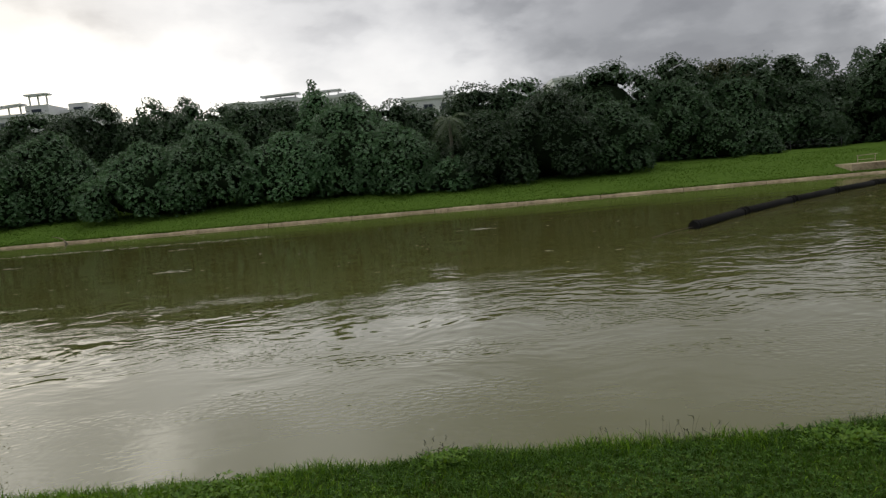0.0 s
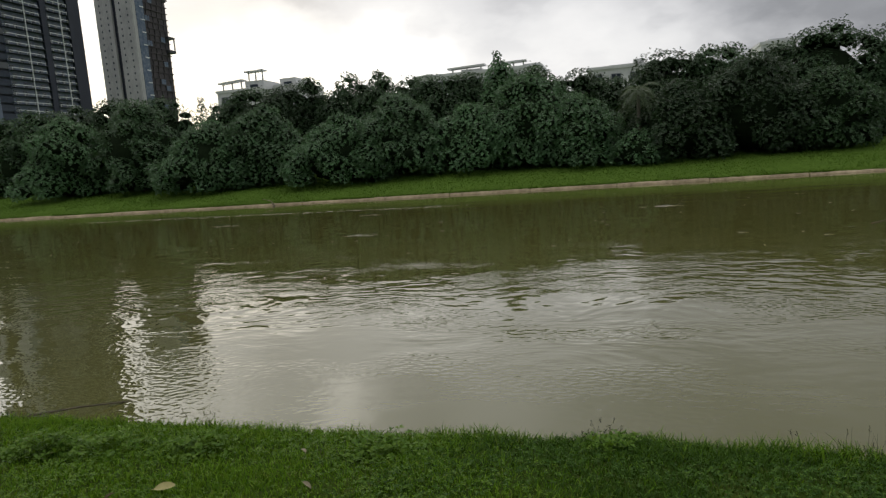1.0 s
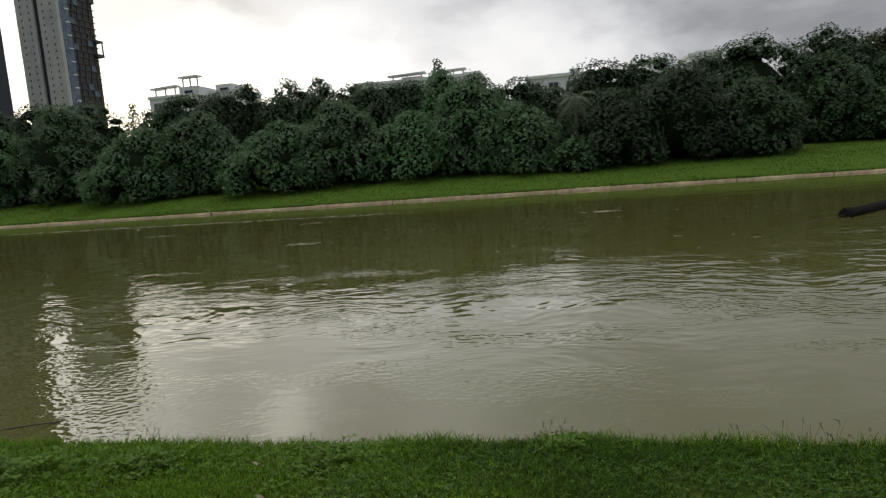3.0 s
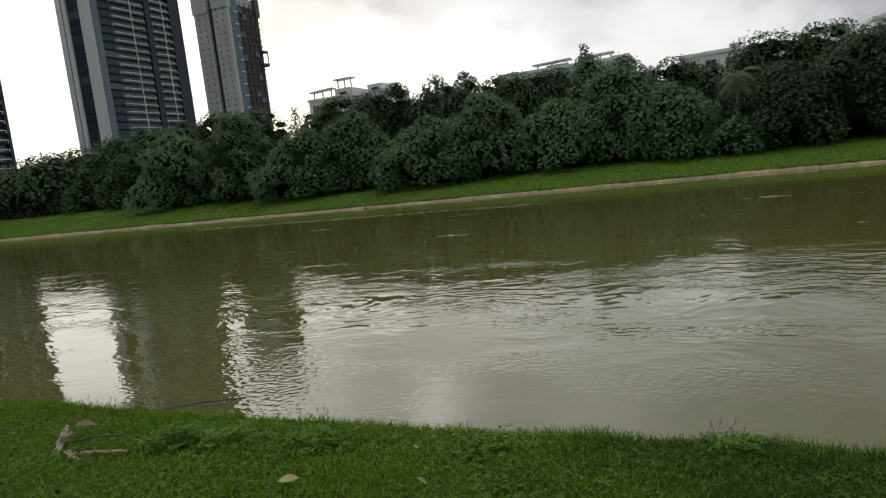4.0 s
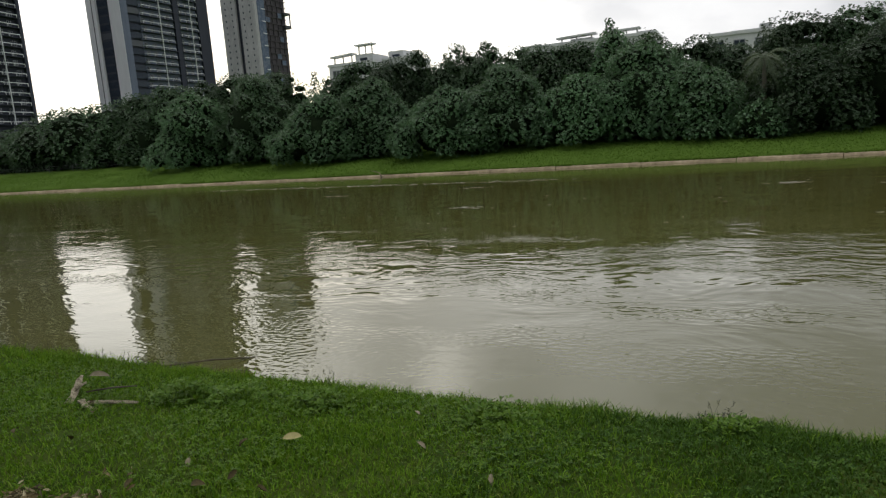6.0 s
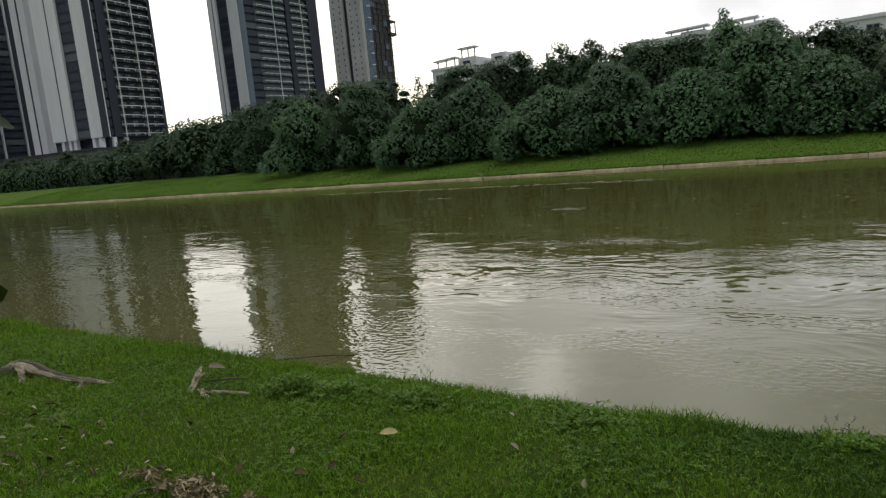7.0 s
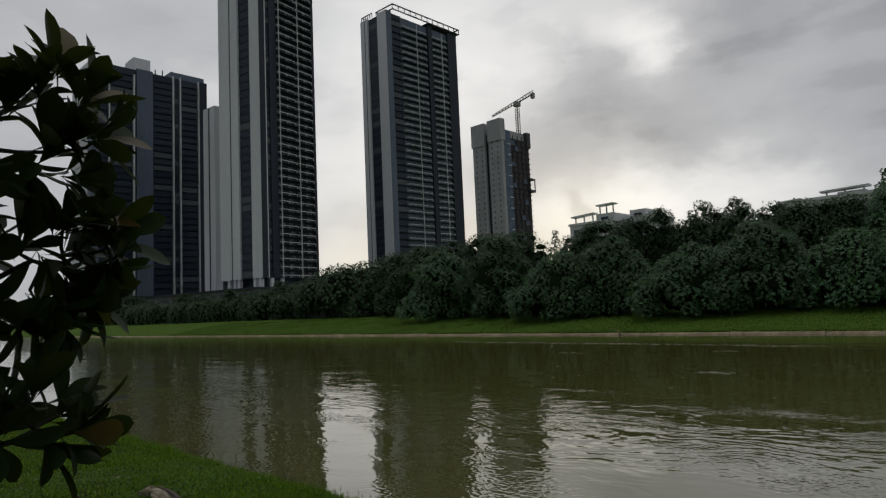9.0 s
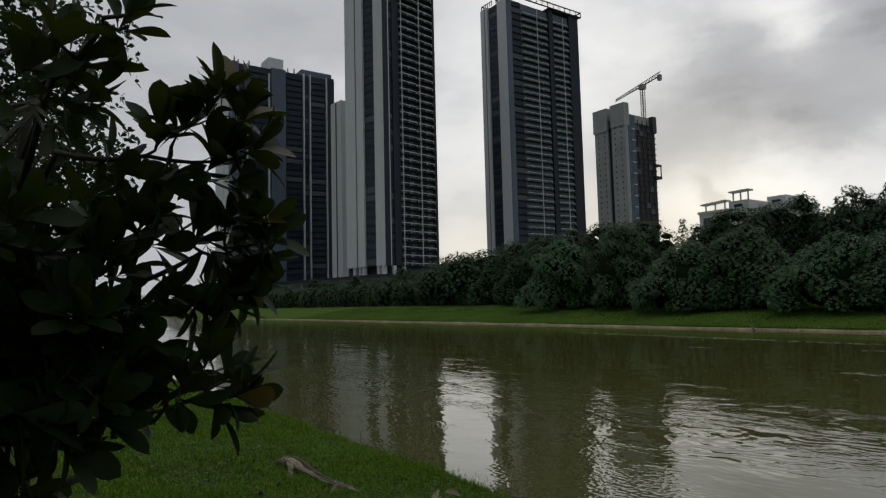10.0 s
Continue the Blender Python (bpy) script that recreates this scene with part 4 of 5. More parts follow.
def tower_crane():
    x0, y0 = -236.6, 311.8
    c = thing("tower_crane", (x0, y0, 0), "grey steel luffing tower crane standing on the unfinished tower", "crane")
    g = Geo()
    for sx in (-0.9, 0.9):
        for sy in (-0.9, 0.9):
            g.box((sx - 0.14, sy - 0.14, 106), (sx + 0.14, sy + 0.14, 123.8))
    for k in range(10):
        z = 106 + k * 1.65
        for sy in (-0.9, 0.9):
            g.tube([(-0.9, sy, z), (0.9, sy, z + 1.65)], [0.1, 0.1], 4)
        for sx in (-0.9, 0.9):
            g.tube([(sx, -0.9, z + 1.65), (sx, 0.9, z)], [0.1, 0.1], 4)
    part("mast", g.mesh("mast", CRANE_GREY), c)
    part("cab", boxes("cab", CRANE_GREY, ((-1.6, -1.6, 123.6), (1.6, 1.6, 126.4))), c)
    low, high = Vector((-10.5, -11.5, 117.5)), Vector((7.0, 8.0, 131.5))
    g = Geo()
    across = Vector((0.74, -0.66, 0)) * 0.7
    tops = Vector((0, 0, 1.5))
    for off in (across, -across, tops):
        g.tube([low + off * 0.6, high + off * 1.5], [0.26, 0.26], 5)
    for k in range(14):
        p, q = low.lerp(high, k / 14), low.lerp(high, (k + 1) / 14)
        for a, b in ((across, tops), (tops, -across), (-across, across)):
            g.tube([p + a * (0.6 + 0.9 * k / 14), q + b * (0.6 + 0.9 * (k + 1) / 14)], [0.15, 0.15], 4)
    part("jib", g.mesh("jib", CRANE_GREY), c)
    part("counterweight", boxes("counterweight", CRANE_GREY, ((5.6, 6.6, 128.6), (7.6, 8.6, 131.9))), c)


tower_crane()
pod = thing("podium_block", (-262, 118, 0), "low grey podium building at the foot of the towers", "building")
pod.rotation_euler = (0, 0, radians(97))
part("wall", boxes("wall", WALL_PODIUM, ((-6, -52, 1.5), (75, 40, 12.4))), pod)
part("roof", boxes("roof", WALL_DARK, ((-7, -53, 12.4), (76, 41, 13.0))), pod)
win_band = boxes("window_band", GLASS, ((0, 0, 0), (0.2, 9, 1.5)))
for lvl in range(3):
    for k in range(8):
        part("window_band", win_band, pod).location = (-6.12, -50 + k * 11.2, 3.4 + lvl * 3.1)


def condo(az0, az1, y, el_top, label, decks=(), blocks=()):
    """A low white apartment house: body, storeys of windows, roof decks on posts, raised blocks."""
    xa, xb = -y * math.tan(radians(az0)), -y * math.tan(radians(az1))
    d = y / math.cos(radians((az0 + az1) / 2))

    def zt(el):
        return 2.2 + d * math.tan(radians(el))

    def xt(az):
        return -y * math.tan(radians(az)) - xa

    t = thing("apartment_house", (xa, y, 0), label, "apartment building", "white houses beyond the trees")
    w, top = xb - xa, zt(el_top)
    part("wall", boxes("wall", CONDO_WHITE, ((0, 0, 1.5), (w, 12, top))), t)
    part("parapet", boxes("parapet", CONDO_WHITE, ((-0.25, -0.25, top), (w + 0.25, 0.05, top + 0.55)), ((-0.25, 0.05, top), (0.05, 12, top + 0.55)), ((w - 0.05, 0.05, top), (w + 0.25, 12, top + 0.55))), t)
    pane, frm = pane_mesh(1.9, 1.5), frame_mesh(1.9, 1.5)
    n = max(2, int(w / 3.4))
    for lvl in range(2):
        for k in range(n):
            x, z = (k + 0.5) * w / n - 0.95, top - 2.4 - lvl * 3.1
            o = part("window", pane, t)
            o.location = (x, -0.04, z)
            part("window_frame", frm, o)
    for a0, a1, el, thick, tilt in decks:
        x0, x1, z = xt(a0), xt(a1), zt(el)
        dk = part("roof_deck", boxes("roof_deck", CONDO_WHITE, ((0, -0.4, 0), (x1 - x0, 1.8, thick))), t)
        dk.location, dk.rotation_euler = (x0, 0, z - thick), (0, -tilt, 0)
        for f in (0.12, 0.5, 0.88):
            part("post", boxes("post", CONDO_WHITE, ((-0.12, -0.12, 0), (0.12, 0.12, z - thick - top + (x1 - x0) * f * math.tan(tilt)))), t).location = (x0 + (x1 - x0) * f, 0.6, top)
    for a0, a1, el in blocks:
        x0, x1, z = xt(a0), xt(a1), zt(el)
        b = part("roof_block", boxes("roof_block", CONDO_WHITE, ((x0, 0.4, top - 0.5), (x1, 8, z))), t)
        o = part("window", pane, b)
        o.location = ((x0 + x1) / 2 - 0.95, 0.36, z - 2.3)
    return t


condo(33.2, 29.5, 130, 6.75, "white apartment house with flat roof decks on posts", [(33.0, 31.1, 7.55, 0.3, 0.06), (30.85, 29.4, 8.25, 0.3, 0.02)], [(31.0, 29.6, 7.5)])
condo(28.6, 26.5, 134, 7.0, "white apartment house with a rounded roof block", [], [(28.2, 26.9, 7.7)])
condo(16.8, 6.0, 130, 7.1, "long white apartment house with raised roof decks", [(13.9, 10.7, 7.72, 0.3, 0.03), (9.4, 7.2, 7.75, 0.3, 0.02), (16.6, 15.2, 7.35, 0.25, 0.05)], [(12.8, 11.0, 7.5), (7.5, 6.05, 7.45), (15.2, 12.9, 7.3)])
condo(2.1, -2.4, 130, 6.45, "white apartment house with stepped roof blocks", [], [(0.4, -1.5, 6.75), (-1.55, -2.4, 7.05)])
condo(-11.0, -13.4, 130, 6.9, "white apartment house glimpsed between tree crowns", [], [(-11.5, -13.2, 7.3)])


# ---- floating boom and the landing on the far bank ----
def floating_boom():
    boom = thing("floating_boom", (7.4, 18.6, 0), "black floating boom of linked cylinders across the canal", "floating boom")
    spots = [Vector((x, y, 0.07)) for x, y in ((7.4, 18.6), (10.3, 21.6), (13.6, 24.6), (16.9, 27.3), (20.3, 29.8), (23.8, 32.3), (27.5, 35.0), (31.3, 37.9))]
    o = boom.location
    for a, b in zip(spots, spots[1:]):
        d = (b - a).normalized()
        g = Geo().tube([a + d * 0.10 - o, a + d * 0.16 - o, b - d * 0.16 - o, b - d * 0.10 - o], [0.10, 0.145, 0.145, 0.10], 16)
        seg = part("float", g.mesh("float", BOOM_BLACK, True), boom)
        for e in (a + d * 0.2, b - d * 0.2):
            s = part("collar", Geo().tube([e - d * 0.05 - o, e + d * 0.05 - o], [0.18, 0.18], 16).mesh("collar", BOOM_BLACK), seg)
        part("link", Geo().tube([b - d * 0.12 - o, b + d * 0.12 - o], [0.06, 0.06], 8).mesh("link", STEEL_DARK), boom)
    e = spots[0] - o
    part("end_plate", Geo().tube([e + Vector((0.02, 0.02, 0)), e + Vector((0.1, 0.1, 0))], [0.16, 0.16], 12).mesh("end_plate", BOOM_BLACK), boom)
    part("rope", Geo().tube([e, e + Vector((-0.7, -0.35, -0.04)), e + Vector((-1.1, -0.7, -0.058)), e + Vector((-1.6, -1.2, -0.062))], [0.009] * 4, 6).mesh("rope", BARK), boom)


floating_boom()


def landing():
    pad = thing("concrete_landing", (29.0, 40.3, 0.42), "pale concrete slab set into the grass of the far bank", "slab")
    part("slab", boxes("slab", CONCRETE, ((-3.4, -0.7, -0.3), (3.2, 1.0, 0.22))), pad)
    part("step", boxes("step", CONCRETE, ((-1.0, -1.2, -0.3), (3.2, -0.7, 0.10))), pad)
    rack = thing("metal_rack", (26.6, 40.6, 0.64), "low rusty metal frame standing on the slab", "rack")
    g = Geo()
    for x in (0, 1.1):
        g.tube([(x, 0, 0), (x, 0, 0.45)], [0.025, 0.025], 6)
    g.tube([(-0.1, 0, 0.45), (1.3, 0.1, 0.5)], [0.025, 0.025], 6).tube([(0, 0, 0.2), (1.1, 0, 0.2)], [0.02, 0.02], 6)
    part("frame", g.mesh("frame", DRIFTWOOD), rack)
    post = thing("mooring_post", (29.2, 39.6, 0.3), "weathered upright timber post beside the slab", "post")
    part("shaft", Geo().tube([(0, 0, -0.3), (0.02, 0, 0.9), (0.0, 0.02, 1.75)], [0.13, 0.12, 0.10], 10).mesh("shaft", BARK, True), post)
    plank = thing("plank", (30.6, 39.75, 0.6), "dark timber planks lying on the landing", "plank")
    part("board", boxes("board", BARK, ((-1.8, -0.12, 0.0), (1.6, 0.12, 0.07))), plank)
    p2 = part("board", boxes("board", BARK, ((-1.2, -0.1, 0.07), (1.9, 0.1, 0.14))), plank)
    p2.rotation_euler = (0, 0, 0.35)
    box = thing("utility_box", (34.3, 40.0, 0.45), "cream painted utility box on a plinth by the water", "box")
    part("body", boxes("body", CREAM, ((-0.7, -0.5, 0.1), (1.4, 0.6, 0.75))), box)
    part("plinth", boxes("plinth", CONCRETE, ((-1.0, -0.6, -0.3), (1.7, 0.7, 0.1))), box)
    part("lid", boxes("lid", CREAM, ((-0.75, -0.56, 0.75), (1.45, 0.66, 0.82))), box)


landing()


def bank_rail():
    rail = thing("wire_fence", (0, 0, 0), "thin low wire fence along the foot of the trees", "fence")
    last = None
    g = Geo()
    i = 0
    for x in range(-84, 34, 4):
        y = 48.2 + 2.6 * (1 if x > 14 else max(0.0, min(1.0, (x - 2) / 12))) + (2.0 if x < -40 else 0)
        z = ground_z(x, y)
        post = part("post", Geo().tube([(0, 0, -0.2), (0, 0, 0.75)], [0.022, 0.022], 6).mesh("post", STEEL_DARK), rail)
        post.location = (x, y, z)
        if last:
            for h in (0.4, 0.7):
                part("wire", Geo().tube([(last[0], last[1], last[2] + h), (x, y, z + h)], [0.010, 0.010], 4).mesh("wire", STEEL_DARK), rail)
        last = (x, y, z)


bank_rail()


# ---- lawn of the near bank ----
def blades(rng, x, y, z, height, width, lean):
    """Bent three-faced grass blades at the given feet."""
    n = len(x)
    a = rng.uniform(0, 2 * np.pi, n)
    b = rng.uniform(0, 2 * np.pi, n)
    foot = np.stack([x, y, z], 1)
    w = np.stack([np.cos(a), np.sin(a), np.zeros(n)], 1) * (width / 2)[:, None]
    way = np.stack([np.cos(b), np.sin(b), np.zeros(n)], 1) * (lean * height)[:, None]
    up = np.stack([np.zeros(n), np.zeros(n), height], 1)
    m = foot + up * 0.6 + way * 0.35
    tip = foot + up * np.sqrt(np.maximum(0.15, 1 - 0.5 * lean ** 2))[:, None] + way
    v = np.stack([foot - w, foot + w, m - w * 0.8, m + w * 0.8, tip], 1).reshape(-1, 3)
    k = np.arange(n)[:, None, None] * 5
    f = (np.array([[0, 1, 3], [0, 3, 2], [2, 3, 4]])[None] + k).reshape(-1, 3)
    return v, f


def lawn_z(x, y):
    """Ground height on arrays, near bank."""
    return np.array([ground_z(a, b) for a, b in zip(x, y)])


def east_shade(rng, x, y):
    """Which plants take the darker greens that stand in for shade down the canal, with patches further up."""
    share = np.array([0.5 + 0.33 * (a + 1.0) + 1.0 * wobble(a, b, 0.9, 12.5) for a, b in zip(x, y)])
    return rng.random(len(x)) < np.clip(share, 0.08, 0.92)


def near_lawn():
    rng = np.random.default_rng(11)
    # feet spread evenly over the bank, thinning out with distance along it
    n1, n2 = 150000, 48000
    x = np.concatenate([rng.uniform(-6.5, 4.2, n1), -6.0 - 13 * rng.random(n2) ** 1.4])
    y = np.concatenate([1.35 + 3.07 * rng.random(n1), 0.6 + 3.82 * rng.random(n2) ** 0.8])
    big = np.concatenate([np.ones(n1), np.full(n2, 1.5)])
    clump = np.array([wobble(a, b, 1.3, 4.4) + 0.6 * wobble(a, b, 4.0, 9.9) for a, b in zip(x, y)])
    keep = rng.random(len(x)) < 0.78 + 0.6 * clump
    x, y, big, clump = x[keep], y[keep], big[keep], clump[keep]
    edge = np.clip((y - 3.9) / 0.45, 0, 1)
    h = (0.024 + 0.028 * rng.random(len(x)) + 0.034 * np.maximum(0, clump)) * (1 + 1.1 * edge) * np.sqrt(big)
    wide, lean = (0.0055 + 0.004 * rng.random(len(x))) * big, rng.uniform(0.3, 1.35, len(x))
    # the turf takes darker greens down the canal, in place of shade
    deep = east_shade(rng, x, y)
    for pick, mat, name, label in ((~deep, GRASS, "lawn_grass", "short lush green lawn grass on the near bank"), (deep, GRASS_DEEP, "dark_lawn_grass", "short lawn grass of the near bank, greens darkened for shade")):
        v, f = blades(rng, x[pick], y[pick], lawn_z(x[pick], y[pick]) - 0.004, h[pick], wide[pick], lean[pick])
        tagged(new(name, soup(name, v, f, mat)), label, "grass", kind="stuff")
    # coarser grass behind and beside the viewer
    n = 20000
    x, y = rng.uniform(-12, 9, n), rng.uniform(-7, 4.3, n)
    keep = (y < 1.5) | (x > 4.2)
    x, y = x[keep], y[keep]
    v, f = blades(rng, x, y, lawn_z(x, y) - 0.004, rng.uniform(0.03, 0.07, len(x)), rng.uniform(0.012, 0.02, len(x)), rng.uniform(0.3, 1.35, len(x)))
    tagged(new("rear_grass", soup("rear_grass", v, f, GRASS)), "short green grass further up the near bank", "grass", kind="stuff")
    # small broad-leaved weeds in the turf
    n = 44000
    x, y = rng.uniform(-9, 4.2, n), rng.uniform(1.4, 4.35, n)
    patch = np.array([wobble(a, b, 1.1, 7.7) for a, b in zip(x, y)])
    keep = rng.random(n) < 0.40 + 0.9 * patch
    x, y = x[keep], y[keep]
    deep = east_shade(rng, x, y)
    for pick, mat, name, label in ((~deep, WEED, "lawn_weeds", "small broad-leaved weeds among the lawn grass"), (deep, WEED_SHADED, "dark_lawn_weeds", "small broad-leaved lawn weeds, greens darkened for shade")):
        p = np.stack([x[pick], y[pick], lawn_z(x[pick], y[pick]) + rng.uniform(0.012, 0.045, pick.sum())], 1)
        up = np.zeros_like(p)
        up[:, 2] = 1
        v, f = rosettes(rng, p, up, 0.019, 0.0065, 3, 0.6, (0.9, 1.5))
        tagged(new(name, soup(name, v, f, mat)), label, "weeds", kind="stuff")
    # longer fringe and thin seed stalks along the water's edge
    n = 15000
    x = np.concatenate([rng.uniform(-7, 4.4, 9000), rng.uniform(-19, -7, n - 9000)])
    y = 4.36 - np.abs(rng.normal(0, 0.11, n)) + 0.03
    y += np.array([edge_shift(a) for a in x])
    tuft = np.array([max(0.0, 0.35 + wobble(a, 0, 2.1, 6.2) + 0.7 * wobble(a, 0, 0.7, 2.9)) for a in x])
    h = (0.05 + 0.07 * rng.random(n)) * (0.5 + tuft)
    v, f = blades(rng, x, y, lawn_z(x, np.minimum(y, 4.3)) - 0.02, h, np.full(n, 0.006), rng.uniform(0.2, 1.2, n))
    tagged(new("edge_grass", soup("edge_grass", v, f, GRASS)), "longer grass fringe hanging over the water's edge", "grass", kind="stuff")
    n = 620
    x = rng.uniform(-9.5, 4.2, n)
    keep = np.array([wobble(a, 0, 1.2, 3.3) > -0.05 for a in x])
    x = x[keep]
    y = 4.34 + rng.normal(0, 0.05, len(x)) + np.array([edge_shift(a) for a in x])
    g = Geo()
    for a, b in zip(x, y):
        h = rng.uniform(0.06, 0.17)
        lx, ly = rng.normal(0, 0.05), rng.normal(0, 0.04)
        z = ground_z(a, min(b, 4.3))
        g.tube([(a, b, z), (a + lx * 0.5, b + ly * 0.5, z + h * 0.6), (a + lx, b + ly, z + h)], [0.0011, 0.0009, 0.0007], 3, False)
        if rng.random() < 0.65:
            for q in range(4):
                t = h * (0.8 + 0.07 * q)
                g.tube([(a + lx * 0.9, b + ly * 0.9, z + t), (a + lx * 0.9 + rng.normal(0, 0.012), b + ly * 0.9, z + t + 0.011)], [0.003, 0.0008], 3, False)
    tagged(new("seed_stalks", g.mesh("seed_stalks", STALK)), "thin grass stalks with small seed heads at the edge", "grass", kind="stuff")


near_lawn()


def bank_grass():
    rng = np.random.default_rng(21)
    n = 100000
    x = -95 + 140 * rng.random(n)
    y = 39.35 + 9.5 * rng.random(n) ** 1.1
    keep = rng.random(n) < 0.75
    x, y = x[keep], y[keep]
    fringe = np.clip(1 - (y - 39.35) / 0.4, 0, 1)
    h = (0.05 + 0.05 * rng.random(len(x))) * (1 + 0.6 * fringe)
    v, f = blades(rng, x, y, lawn_z(x, y) - 0.01, h, np.full(len(x), 0.05), rng.uniform(0.5, 1.4, len(x)))
    tagged(new("bank_grass", soup("bank_grass", v, f, GRASS_FAR)), "mown green grass on the slope of the far bank", "grass", kind="stuff")
    n = 13000
    x = rng.uniform(-100, 45, n)
    y = 39.20 + rng.normal(0, 0.08, n)
    keep = np.array([wobble(a, 0, 0.35, 1.1) + 0.5 * wobble(a, 0, 1.7, 4.1) > -0.16 for a in x])
    x, y = x[keep], y[keep]
    v, f = blades(rng, x, y, np.full(len(x), 0.13), 0.05 + 0.10 * rng.random(len(x)), np.full(len(x), 0.06), rng.uniform(0.5, 1.3, len(x)))
    tagged(new("kerb_grass", soup("kerb_grass", v, f, GRASS_FAR)), "ragged grass growing over the top of the far kerb", "grass", kind="stuff")


bank_grass()


# ---- things lying on the near bank ----
def leaf_blade(length, width, curl=0.25, fold=0.18, rows=9, stalk=0.12, wide_at=0.66):
    """An obovate leaf along +x: a folded blade with a drooping tip and a short stalk."""
    v, f = [], []
    for i in range(rows + 1):
        t = i / rows
        s = math.sin(math.pi * min(1.0, t ** (math.log(0.5) / math.log(wide_at)))) ** 0.66 if 0 < t < 1 else 0.0
        w = width * 0.5 * max(s, 0.05 if i == 0 else 0.02)
        x = stalk * length + t * length
        z = -curl * length * t * t
        v += [(x, -w, z + fold * w), (x, 0, z), (x, w, z + fold * w)]
    for i in range(rows):
        a = i * 3
        f += [(a, a + 3, a + 4, a + 1), (a + 1, a + 4, a + 5, a + 2)]
    k = len(v)
    r = width * 0.03
    v += [(0, -r, 0), (0, r, 0), (stalk * length, r, 0.0), (stalk * length, -r, 0.0)]
    f.append((k, k + 3, k + 2, k + 1))
    return np.array(v), f


def leaf_mesh(name, mat, *args, **kw):
    v, f = leaf_blade(*args, **kw)
    me = bpy.data.meshes.new(name)
    me.from_pydata([tuple(p) for p in v], [], f)
    me.materials.append(mat)
    me.shade_smooth()
    return me


def gnarled(pts, radii, seed, mat=None, sides=10, flat=0.75, name="stem"):
    """A weathered piece of wood: a bent tube with ridges and hollows along it."""
    rng = random.Random(seed)
    pts = [Vector(p) for p in pts]
    fine_p, fine_r = [], []
    for k in range(len(pts) - 1):
        for q in range(4):
            t = q / 4
            fine_p.append(pts[k].lerp(pts[k + 1], t) + Vector((0, rng.uniform(-1, 1), rng.uniform(-1, 1))) * 0.12 * radii[k])
            fine_r.append((radii[k] * (1 - t) + radii[k + 1] * t) * rng.uniform(0.85, 1.15))
    fine_p.append(pts[-1])
    fine_r.append(radii[-1])
    g = Geo().tube(fine_p, fine_r, sides)
    ridge = [rng.uniform(0.62, 1.25) for _ in range(sides)]
    for k in range(len(fine_p)):
        for s in range(sides):
            ridge[s] = min(1.35, max(0.5, ridge[s] + rng.uniform(-0.14, 0.14)))
            i = k * sides + s
            d = Vector(g.v[i]) - fine_p[k]
            d *= ridge[s]
            d.z *= flat
            g.v[i] = tuple(fine_p[k] + d)
    return g.mesh(name, mat or DRIFTWOOD, False)


